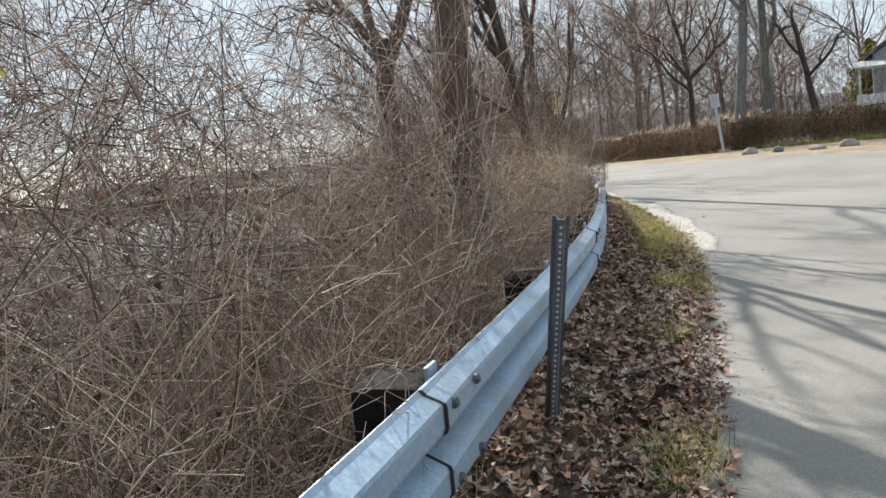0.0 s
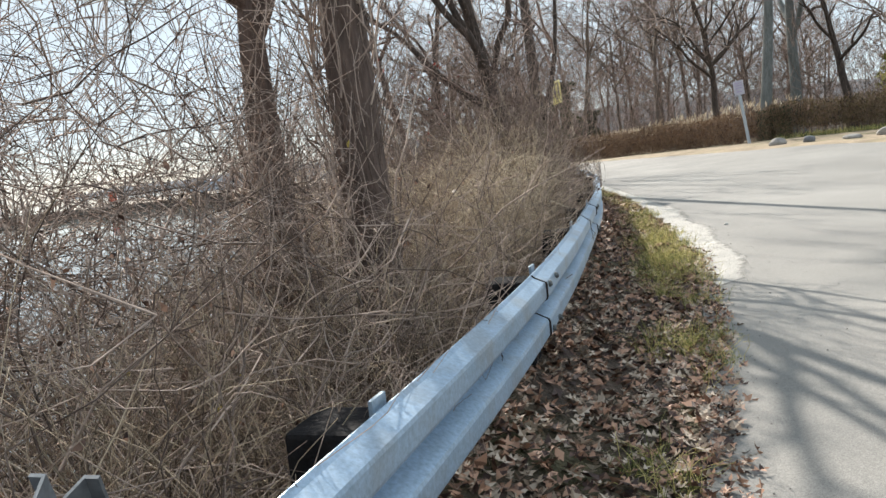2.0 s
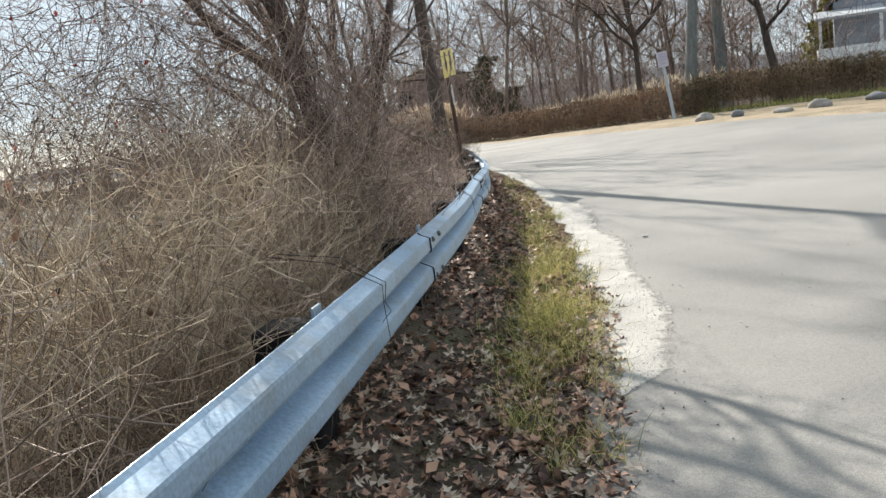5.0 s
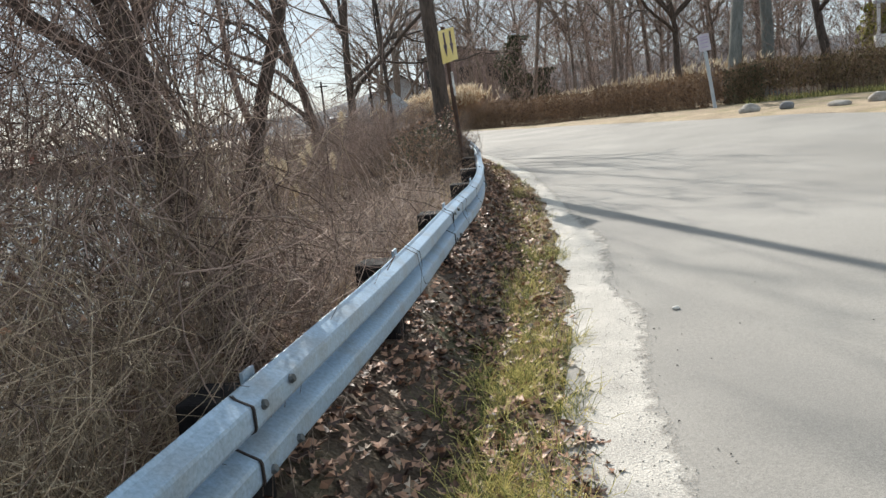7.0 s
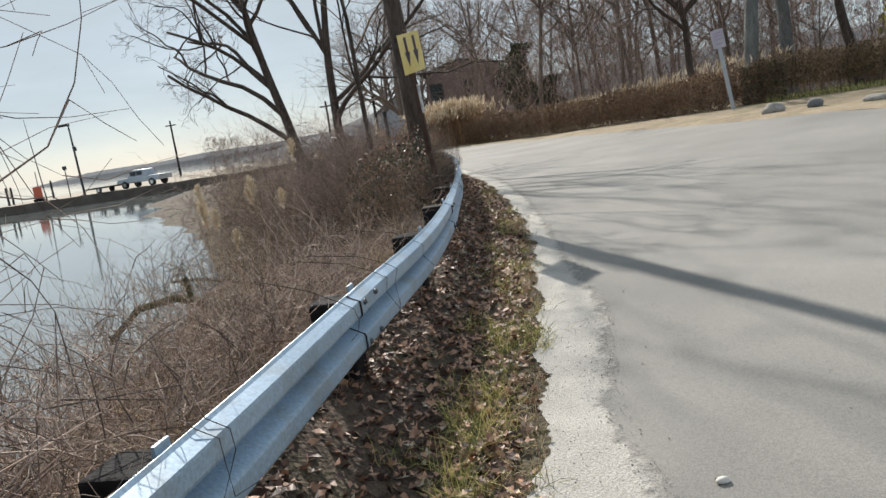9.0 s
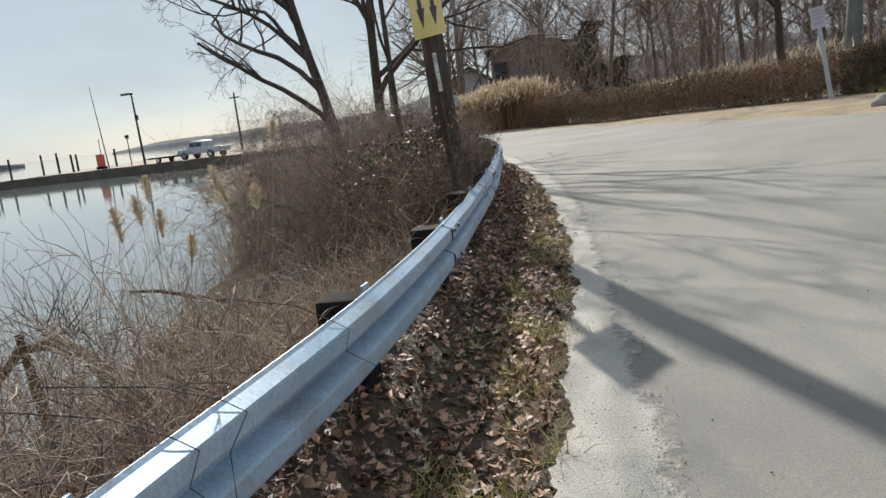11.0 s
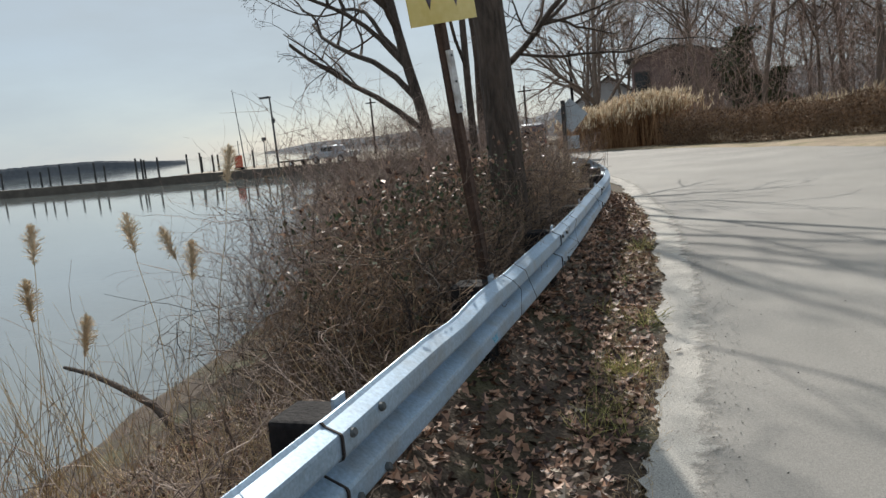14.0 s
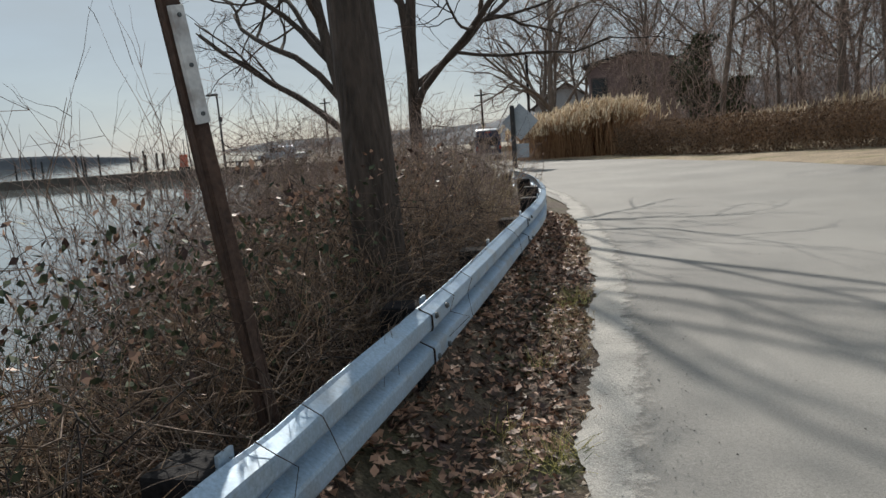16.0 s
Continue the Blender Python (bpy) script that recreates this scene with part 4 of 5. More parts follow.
PEBBLE = [[(-0.5, -0.4, 0), (0.5, -0.35, 0), (0.3, 0.0, 0.45), (-0.3, 0, 0.5)], [(0.5, -0.35, 0), (0.45, 0.4, 0), (0.1, 0.2, 0.45), (0.3, 0, 0.45)], [(0.45, 0.4, 0), (-0.45, 0.4, 0), (-0.3, 0, 0.5), (0.1, 0.2, 0.45)], [(-0.45, 0.4, 0), (-0.5, -0.4, 0), (-0.3, 0, 0.5), (-0.3, 0.0, 0.5)]]
CHIP = material("dark_grit_chip", (0.03, 0.03, 0.03), (0.22, 0.20, 0.18), 3.0, 0.9, bump=0, island=0.9)
py = rng.uniform(2, 27, 420)
px = verge_x(py) + (grit_x(py) + 0.22 - verge_x(py)) * rng.uniform(0, 1, 420) ** 1.2
py = np.r_[py, rng.uniform(6, 27, 160)]
px = np.r_[px, grit_x(py[420:]) + rng.uniform(0, 1, 160) ** 2 * 2.2]
t = Tangle()
t.blades(scraps(np.stack([px, py, land(px, py) + 0.011], 1), 0.0065, 0.1, PEBBLE, 0.7))
tagged(mesh_object("grit", t.mesh("grit"), CHIP), "dark chips of grit scattered along the road edge", "grit", kind="stuff")
py = rng.uniform(8, 27, 4500)
px = verge_x(py) - 0.08 + (grit_x(py) + 0.14 - verge_x(py)) * rng.uniform(0, 1, 4500)
t = Tangle()
t.blades(scraps(np.stack([px, py, land(px, py) + 0.012], 1), 0.0055, 0.1, PEBBLE, 0.8))
tagged(mesh_object("grit", t.mesh("grit"), GRAVEL), "pale loose grit along the road edge", "grit", kind="stuff")


# ---- far verge, hedges, rocks ----
a = even(ROAD_RIGHT, 160)[10:120]
n = np.gradient(a, axis=0)
n = np.stack([n[:, 1], -n[:, 0]], 1) / np.linalg.norm(n, axis=1, keepdims=True)
w = np.linspace(-0.25, 9.0, 14)[None, :, None]
strip = a[:, None] + n[:, None] * w
strip[:, 0] += 0.12 * np.sin(np.arange(110) * 1.7)[:, None]
LAWN = material("straw_lawn", (0.15, 0.11, 0.068), (0.40, 0.315, 0.21), 1.2, 0.95, bump=0.8, fine=20, size=0.02, spots=((0.16, 0.15, 0.05), 0.9, 0.6))
speckle(LAWN, 22, 0.6, 1.4)
far_verge = sheet("far_verge", strip[..., 0], strip[..., 1], land(strip[..., 0], strip[..., 1]) + 0.03 + 0.02 * np.sin(strip[..., 0] * 3) * np.sin(strip[..., 1] * 2.6) - 0.09 * (np.arange(14) == 0)[None, :], LAWN)
tagged(far_verge, "strip of straw-coloured dead grass across the road", "verge", kind="structure")


def hedge(name, label, line, width, height, count, mat, lift=0.0, length=(0.2, 0.45), leaves=None, stems=0):
    pts = even(line, 300)
    i = rng.integers(0, 299, count)
    p = pts[i] + (pts[i + 1] - pts[i]) * rng.uniform(0, 1, (count, 1))
    d = pts[i + 1] - pts[i]
    n = np.stack([d[:, 1], -d[:, 0]], 1) / np.linalg.norm(d, axis=1, keepdims=True)
    top = height * (1 + 0.05 * np.sin(p[:, 0] * 2.1) + 0.03 * np.sin(p[:, 1] * 5.3))
    h = rng.uniform(0, 1, count) * top
    side = rng.uniform(-0.5, 0.5, count) * width * (1 - 0.25 * (h / height) ** 3)
    q = p + n * side[:, None]
    z = land(q[:, 0], q[:, 1]) + lift + h
    root = thing(name, label, "hedge")
    t = Tangle(3)
    t.stems(wanders(np.stack([q[:, 0], q[:, 1], z - 0.1], 1), rng.normal(0, 0.55, (count, 3)) + (0, 0, 0.7), rng.uniform(*length, count), 2, 0.3), 0.007, 0.003)
    if stems:
        s = even(line, stems)
        t.stems(wanders(np.stack([s[:, 0], s[:, 1], land(s[:, 0], s[:, 1]) - 0.05], 1), rng.normal(0, 0.08, (stems, 3)) + (0, 0, 1), np.full(stems, height + lift), 4, 0.08), 0.022, 0.012)
    mesh_object("twigwork", t.mesh("twigwork"), mat, root)
    if leaves:
        f = Tangle()
        shape = [[(-0.5, 0, 0), (0, -0.3, 0.05), (0.5, 0, 0), (0, 0.3, 0.05)]]
        f.blades(scraps(np.stack([q[:, 0], q[:, 1], z], 1), 0.085, 1.2, shape))
        mesh_object("foliage", f.mesh("foliage"), leaves, root)


BRONZE = material("russet_hedge_leaf", (0.07, 0.036, 0.018), (0.24, 0.135, 0.065), 0.6, 0.8, bump=0, island=0.6)
hedge("clipped_hedge", "low clipped brown leafless hedge along the far verge", [(-6.9, 49.6), (-2.8, 46.5), (0.1, 44.5), (2.5, 42.1), (4.5, 39.6)], 1.5, 1.3, 11000, HEDGE_TWIG, leaves=BRONZE)
hedge("leafy_hedge", "clipped hedge of bronze-green leaves on bare stems", [(5.4, 40.0), (8.6, 40.3), (12, 40.6), (20, 40.4)], 0.9, 1.15, 11000, HEDGE_TWIG, 0.45, leaves=HEDGE_LEAF, stems=90)
hedge("dark_shrub", "dark green shrub at the end of the leafy hedge", [(4.9, 39.9), (6.3, 39.9)], 1.2, 1.45, 2200, HEDGE_TWIG, leaves=EVERGREEN)


n = 3200
x, y = rng.uniform(5.6, 18, n), rng.uniform(38.9, 40.1, n)
t = Tangle(3)
t.stems(wanders(np.stack([x, y, land(x, y)], 1), rng.normal(0, 0.4, (n, 3)) + (0, 0, 1), rng.uniform(0.1, 0.32, n), 2, 0.2), 0.012, 0.003)
tagged(mesh_object("hedge_grass", t.mesh("hedge_grass"), GRASS), "yellow-green grass under the leafy hedge", "grass", kind="stuff")
REED_STALK = material("russet_reed", (0.20, 0.10, 0.05), (0.50, 0.29, 0.15), 1.0, 0.9, bump=0, island=0.5)


def reed_bed(line, tall, count, width):
    pts = even(line, 100)
    i = rng.integers(0, 100, count)
    q = pts[i] + rng.normal(0, width / 2.5, (count, 2))
    z = land(q[:, 0], q[:, 1])
    root = thing("reed_bed", "bed of russet reeds with pale feathery heads", "reeds")
    lines = wanders(np.stack([q[:, 0], q[:, 1], z - 0.05], 1), rng.normal(0, 0.15, (count, 3)) + (0, 0, 1), rng.uniform(0.72, 1.08, count) * tall * np.linspace(0.75, 1.1, 100)[i], 5, 0.05)
    t = Tangle(3)
    t.stems(lines, 0.012, 0.006)
    tagged(mesh_object("stalk_mass", t.mesh("stalk_mass"), REED_STALK, root), kind="stuff")
    e = lines[:, -1]
    n = 2
    e = np.repeat(e, n, 0) + rng.normal(0, 0.05, (len(e) * n, 3))
    p = Tangle(3)
    p.stems(wanders(e - (0, 0, 0.18), rng.normal(0, 0.25, (len(e), 3)) + (0.15, 0, 1), rng.uniform(0.16, 0.34, len(e)), 3, 0.15), 0.03, 0.006)
    tagged(mesh_object("plume_mass", p.mesh("plume_mass"), PLUME, root), kind="stuff")


reed_bed([(-10.9, 50.6), (-9, 51.4), (-7.4, 51.4)], 2.2, 2600, 1.7)
reed_bed([(-3, 53.5), (1, 50), (4.5, 46), (7, 43.8)], 1.8, 420, 1.2)


def rock(x, y, w, h, turn, mat, label):
    bm = bmesh.new()
    bmesh.ops.create_icosphere(bm, subdivisions=3, radius=1)
    off = Vector((x * 1.3, y * 0.7, 0))
    for v in bm.verts:
        k = 1 + 0.28 * noise.noise(v.co * 1.1 + off) + 0.1 * noise.noise(v.co * 3.1 + off)
        v.co = Vector((v.co.x * w / 2 * k, v.co.y * w * 0.36 * k, max(v.co.z * k, -0.5) * h * 0.66 + h * 0.3))
    ob = obj("boulder", bm, mat, smooth=True)
    ob.matrix_world = pose(x, y, float(land(x, y)) + 0.02, 0, 0, turn)
    tagged(ob, label, "rock", "boulders on the far verge")


SLATE = material("dark_slate_stone", (0.09, 0.09, 0.095), (0.25, 0.25, 0.26), 4, 0.85, bump=0.6, fine=8, size=0.02)
for x, y, w, h, turn, m, label in ((4.6, 32.4, 0.85, 0.38, 10, STONE, "pinkish-grey boulder on the dead grass"), (5.6, 32.3, 0.6, 0.35, 40, SLATE, "dark grey boulder on the dead grass"), (6.7, 31.2, 0.8, 0.24, -20, STONE, "flat pale boulder on the dead grass"), (7.9, 31.6, 0.9, 0.42, 15, STONE, "grey boulder on the dead grass"), (9.9, 32.6, 0.9, 0.38, -30, SLATE, "dark grey boulder on the dead grass"), (12.5, 32.0, 0.8, 0.4, 30, STONE, "grey boulder on the dead grass")):
    rock(x, y, w * 0.75, h * 0.7, turn, m, label)
bm = bmesh.new()
bmesh.ops.create_icosphere(bm, subdivisions=2, radius=1)
for v in bm.verts:
    k = 1 + 0.3 * noise.noise(v.co * 1.4)
    v.co = Vector((v.co.x * 0.030 * k, v.co.y * 0.018 * k, v.co.z * 0.013 * k + 0.011))
PALE_STONE = material("pale_pebble", (0.5, 0.48, 0.44), (0.75, 0.72, 0.68), 9, 0.9, bump=0.3, fine=8, size=0.004)
stone = obj("stone", bm, PALE_STONE, smooth=True)
stone.matrix_world = pose(0.95, 12.78, float(land(0.95, 12.78)) + 0.005, 0, 0, 30)
tagged(stone, "small pale stone lying on the asphalt", "stone")
PAPER = material("dirty_white_card", (0.5, 0.48, 0.45), (0.8, 0.79, 0.76), 8, 0.8, bump=0.2, fine=6, size=0.004)
bm = box(-0.022, -0.085, 0, 0.022, 0.085, 0.006, 0.002)
bmesh.ops.subdivide_edges(bm, edges=bm.edges, cuts=2)
for v in bm.verts:
    v.co.z += 0.012 * math.sin(v.co.y * 25)
ob = obj("litter", bm, PAPER)
ob.matrix_world = pose(-0.52, 4.95, 0.035, 4, 8, 12)
tagged(ob, "crumpled dirty white strip of litter among leaves", "litter")


# ---- signs and posts ----
def channel_post(x, y, tall, lean):
    root = thing("channel_post", "dark steel channel post with a row of holes", "post", pose(x, y, float(rise(x, y)), *lean))
    bm = bmesh.new()
    w, d, th = 0.026, 0.03, 0.004
    outline = [(u * 0.72, v) for u, v in [(-0.042, 0.0), (-w, 0.0), (-0.016, -d), (0.016, -d), (w, 0.0), (0.042, 0.0), (0.042, th), (w - 0.003, th), (0.013, th - d), (-0.013, th - d), (-w + 0.003, th), (-0.042, th)]]
    low = [bm.verts.new((u, v, -0.4)) for u, v in outline]
    high = [bm.verts.new((u, v, tall)) for u, v in outline]
    for i in range(12):
        bm.faces.new((low[i], low[(i + 1) % 12], high[(i + 1) % 12], high[i]))
    bm.faces.new(high)
    bm.faces.new(low[::-1])
    bmesh.ops.recalc_face_normals(bm, faces=bm.faces)
    part("post", bm, POST_STEEL, root)
    z = tall - 0.03
    while z > 0.1:
        part("hole", rod((0, -d - 0.0012, z), (0, -d + 0.0005, z), 0.0055, None, 8), HOLE, root)
        z -= 0.0254


POST_STEEL = material("dull_grey_steel", (0.09, 0.10, 0.11), (0.24, 0.26, 0.28), 12, 0.55, 0.5, 0.2, 8, size=0.002)
HOLE = material("bright_punched_hole", (0.45, 0.46, 0.46), (0.7, 0.7, 0.7), 5, 0.6, bump=0)
channel_post(-0.585, 3.42, 1.10, (23, 5, 8))

RUST_POST = material("rotten_brown_post", (0.03, 0.018, 0.014), (0.12, 0.07, 0.05), 9, 0.9, bump=0.8, fine=5, size=0.01)
SIGN_YELLOW = material("faded_sign_yellow", (0.66, 0.50, 0.14), (0.82, 0.68, 0.30), 3, 0.5, bump=0.05, fine=6)
SIGN_GREY = material("bare_sign_aluminium", (0.30, 0.34, 0.38), (0.46, 0.50, 0.54), 3, 0.45, 0.5, 0.05, 8)
SIGN_DARK = material("faded_purple_arrow", (0.12, 0.09, 0.13), (0.22, 0.17, 0.22), 6, 0.6, bump=0)
REFLECTOR = material("worn_white_reflector", (0.45, 0.45, 0.45), (0.75, 0.74, 0.72), 14, 0.5, bump=0.2, fine=5, size=0.004, spots=((0.28, 0.24, 0.22), 18, 0.7))
WHITE = material("weathered_white_paint", (0.68, 0.68, 0.67), (0.82, 0.82, 0.80), 3, 0.6, bump=0.05, fine=6)
foot, head = Vector((-1.66, 20.05, -0.3)), Vector((-1.75, 19.62, 2.6))
sign = thing("curve_sign", "faded yellow arrow sign on a leaning rotten brown post", "road sign")
up = (head - foot).normalized()
facing = Vector((0.98, -0.21, 0))
across = facing.cross(up).normalized()
facing = up.cross(across).normalized()
basis = Matrix((across, -facing, up)).transposed().to_4x4()
basis.translation = foot
bm = box(-0.027, -0.027, 0, 0.027, 0.027, (head - foot).length, 0.006)
bmesh.ops.subdivide_edges(bm, edges=bm.edges, cuts=5)
for v in bm.verts:
    v.co += Vector((noise.noise(v.co * 6), noise.noise(v.co * 6 + Vector((9, 0, 0))), 0)) * 0.008
post = part("post", bm, RUST_POST, sign, "rotten brown timber post")
post.matrix_local = basis
L = (head - foot).length
face = part("panel", box(-0.30, -0.050, L - 0.52, 0.30, -0.043, L - 0.04, 0.002), SIGN_YELLOW, sign, "faded yellow panel")
face.matrix_local = basis
for side in (-0.12, 0.12):
    bm = bmesh.new()
    vs = [bm.verts.new((side + u, -0.0515, L - 0.28 + v)) for u, v in ((-0.035, 0.2), (-0.035, 0.02), (-0.075, 0.02), (0, -0.16), (0.075, 0.02), (0.035, 0.02), (0.035, 0.2))]
    bm.faces.new(vs)
    bmesh.ops.solidify(bm, geom=bm.faces, thickness=0.001)
    arrow = part("arrow", bm, SIGN_DARK, sign, "faded purple downward arrow")
    arrow.matrix_local = basis
strip = part("reflector", box(-0.024, -0.045, 1.90, 0.024, -0.026, 2.26, 0.002), REFLECTOR, sign, "worn white reflector strip")
strip.matrix_local = basis
for z in (1.93, 2.08, 2.23):
    b = part("bolt", rod((0, -0.05, z), (0, -0.044, z), 0.007, None, 8), DARK_STEEL, sign)
    b.matrix_local = basis

x, y = 4.35, 38.2
root = thing("parking_sign", "small white regulatory sign on a grey post by the hedge", "road sign", pose(x, y, float(land(x, y)), 0, -8, 18))
part("post", box(-0.06, -0.03, -0.4, 0.06, 0.03, 2.3, 0.004), SIGN_GREY, root)
# white panel toned down in colour for its side turned from the sun
BACKLIT_WHITE = material("backlit_white_sign", (0.36, 0.35, 0.41), (0.50, 0.48, 0.54), 4, 0.6, bump=0.05, fine=6)
part("panel", box(-0.22, -0.045, 2.12, 0.22, -0.032, 2.72, 0.003), BACKLIT_WHITE, root, "white sign panel in a backlit grey")
PURPLE = material("sign_lettering", (0.32, 0.26, 0.42), (0.42, 0.36, 0.52), 3, 0.6, bump=0)
for z, w in ((2.6, 0.15), (2.5, 0.16), (2.39, 0.15), (2.24, 0.12)):
    part("lettering", box(-w, -0.050, z, w, -0.046, z + 0.035), PURPLE, root)

x, y = -9.6, 44.2
root = thing("diamond_sign", "grey back of a diamond warning sign on a black post", "road sign", pose(x, y, float(land(x, y)), 0, 0, 12))
BLACK = material("black_painted_post", (0.012, 0.012, 0.013), (0.04, 0.04, 0.04), 8, 0.7, bump=0.3, fine=5, size=0.005)
part("post", box(-0.075, -0.09, -0.4, 0.075, 0.06, 2.2, 0.01), BLACK, root)
bm = box(-0.46, 0.07, -0.46, 0.46, 0.075, 0.46, 0.002)
bmesh.ops.rotate(bm, cent=(0, 0.07, 0), matrix=Matrix.Rotation(radians(45), 3, "Y"), verts=bm.verts)
d = part("panel", bm, SIGN_GREY, root, "bare grey diamond panel")
d.location = (0.25, 0, 1.62)
part("plate", box(0.02, 0.07, 0.35, 0.52, 0.075, 0.85, 0.002), SIGN_GREY, root, "bare grey square plate")


# ---- quay, jetty, boats' posts and vehicles over the water ----
CONCRETE = material("dark_wet_bulkhead", (0.05, 0.042, 0.036), (0.16, 0.135, 0.11), 0.8, 0.9, bump=0.5, fine=10, size=0.05)
SAND = material("pale_quay_sand", (0.25, 0.21, 0.16), (0.44, 0.38, 0.30), 0.4, 0.95, bump=0.4, fine=12, size=0.05)
bm = bmesh.new()
plan = [(-70, 82), (-62, 79.6), (-46, 79.0), (-36, 79.5), (-30, 90), (-32, 125), (-75, 130), (-72, 100)]
low = [bm.verts.new((x, y, WATER_Z - 1)) for x, y in plan]
high = [bm.verts.new((x, y, -0.35)) for x, y in plan]
for i in range(len(plan)):
    bm.faces.new((low[i], low[(i + 1) % len(plan)], high[(i + 1) % len(plan)], high[i]))
bm.faces.new(high)
bmesh.ops.recalc_face_normals(bm, faces=bm.faces)
quay = obj("quay", bm, [SAND])
tagged(quay, "low sandy quay with a parking area across the water", "quay", kind="structure")
line = even([(-34, 79.2), (-62, 79.2), (-75, 75.5), (-104, 71)], 60)
bm = bmesh.new()
rows = []
d = np.gradient(line, axis=0)
n = np.stack([-d[:, 1], d[:, 0]], 1) / np.linalg.norm(d, axis=1, keepdims=True)
for p, q in zip(line, n):
    rows.append([bm.verts.new((*(p + q * u), z + rng.uniform(-0.04, 0.04) * (z > -1))) for u, z in ((-0.45, WATER_Z - 1), (-0.45, -0.32), (0.45, -0.32), (0.45, WATER_Z - 1))])
for r0, r1 in zip(rows, rows[1:]):
    for k in range(3):
        bm.faces.new((r0[k], r0[k + 1], r1[k + 1], r1[k]))
bmesh.ops.recalc_face_normals(bm, faces=bm.faces)
tagged(obj("bulkhead", bm, CONCRETE), "long dark timber bulkhead along the water", "bulkhead", kind="structure")
for k in range(20):
    u = k / 19
    x, y = -100 + 37 * u + rng.uniform(-0.7, 0.7), 76.5 + 6 * u + rng.uniform(0, 7)
    ob = obj("mooring_post", rod((0, 0, WATER_Z - 1), (rng.normal(0, 0.05), 0, rng.uniform(1.4, 2.2)), 0.14, 0.11, 10), BLACK)
    ob.matrix_world = pose(x, y, 0)
    tagged(ob, "dark timber mooring pile standing in the water", "pile", "mooring piles")

STEEL_POLE = material("dark_lamp_pole", (0.03, 0.032, 0.036), (0.08, 0.085, 0.09), 4, 0.5, 0.5, 0.05, 8)
root = thing("quay_lamp", "tall dark lamp post with a flat head on the quay", "lamp post", pose(-54, 80.4, -0.36))
part("pole", rod((0, 0, 0), (-0.15, 0, 7.3), 0.13, 0.08, 12), STEEL_POLE, root)
part("head", box(-1.35, -0.2, 7.2, -0.1, 0.2, 7.42, 0.04), STEEL_POLE, root)
part("box", box(-0.05, -0.25, 4.6, 0.3, -0.08, 5.1, 0.02), STEEL_POLE, root)
root = thing("flag_mast", "slim leaning mast on the quay", "mast", pose(-60, 82, -0.36, 0, -4, 0))
part("mast", rod((0, 0, 0), (0, 0, 8.8), 0.07, 0.025, 8), STEEL_POLE, root)
root = thing("quay_lantern", "short lantern post on the quay", "lamp post", pose(-57, 82, -0.36))
part("pole", rod((0, 0, 0), (0, 0, 2.9), 0.06, 0.05, 8), STEEL_POLE, root)
part("lantern", box(-0.16, -0.16, 2.9, 0.16, 0.16, 3.3, 0.05), STEEL_POLE, root)


def utility_pole(x, y, tall, arm=True):
    root = thing("utility_pole", "weathered wooden utility pole", "utility pole", pose(x, y, float(land(x, y)) if x > -40 else -0.36), "utility poles")
    part("pole", rod((0, 0, -0.5), (0, 0, tall), 0.15, 0.11, 12), TIMBER, root)
    if arm:
        part("crossarm", box(-0.8, -0.06, tall - 0.7, 0.8, 0.06, tall - 0.55, 0.01), TIMBER, root)


for x, y, k in ((-44, 92, 0.55), (-41, 87, 0.5), (-48, 97, 0.6), (-38, 84, 0.5), (-36, 78, 0.45)):
    copy_thing(first[4], pose(x, y, -0.4, 0, 0, x * 37) @ Matrix.Scale(k * 1.5, 4))
utility_pole(-59, 107, 7.6)
utility_pole(-22.6, 84, 8.6, False)
utility_pole(-34, 101, 7.0)

RUBBER = material("black_tyre", (0.015, 0.015, 0.015), (0.035, 0.035, 0.035), 8, 0.85, bump=0.3, fine=6, size=0.004)
ALLOY = material("bright_wheel_rim", (0.5, 0.5, 0.5), (0.75, 0.75, 0.74), 6, 0.3, 0.9, 0.05, 6)
NAVY = material("navy_van_paint", (0.012, 0.022, 0.06), (0.03, 0.045, 0.10), 2, 0.3, 0.2, 0.02, 10)
SILVER = material("silver_blue_paint", (0.34, 0.38, 0.43), (0.48, 0.52, 0.57), 2, 0.3, 0.5, 0.02, 10)
BEIGE = material("beige_trim", (0.42, 0.37, 0.30), (0.58, 0.52, 0.44), 3, 0.5, 0.1, 0.05, 8)
CHROME = material("bright_bumper", (0.5, 0.52, 0.55), (0.7, 0.72, 0.75), 4, 0.2, 0.9, 0.02, 8)
TAIL = material("red_tail_lens", (0.35, 0.01, 0.01), (0.5, 0.03, 0.02), 6, 0.25, bump=0)
GLASS = material("dark_window_glass", (0.01, 0.013, 0.016), (0.025, 0.03, 0.035), 2, 0.05, bump=0)
PLATE = material("licence_plate", (0.55, 0.55, 0.5), (0.7, 0.7, 0.66), 12, 0.5, bump=0)


def slab(profile, w, bevel=0.03):
    """A closed side profile (y, z) drawn out to the width w, with softened edges."""
    bm = bmesh.new()
    f = bm.faces.new([bm.verts.new((-w / 2, y, z)) for y, z in profile])
    made = bmesh.ops.extrude_face_region(bm, geom=[f])
    for v in made["geom"]:
        if isinstance(v, bmesh.types.BMVert):
            v.co.x = w / 2
    bmesh.ops.recalc_face_normals(bm, faces=bm.faces)
    if bevel:
        bmesh.ops.bevel(bm, geom=bm.edges[:], offset=bevel, segments=2, affect="EDGES", profile=0.6)
    return bm


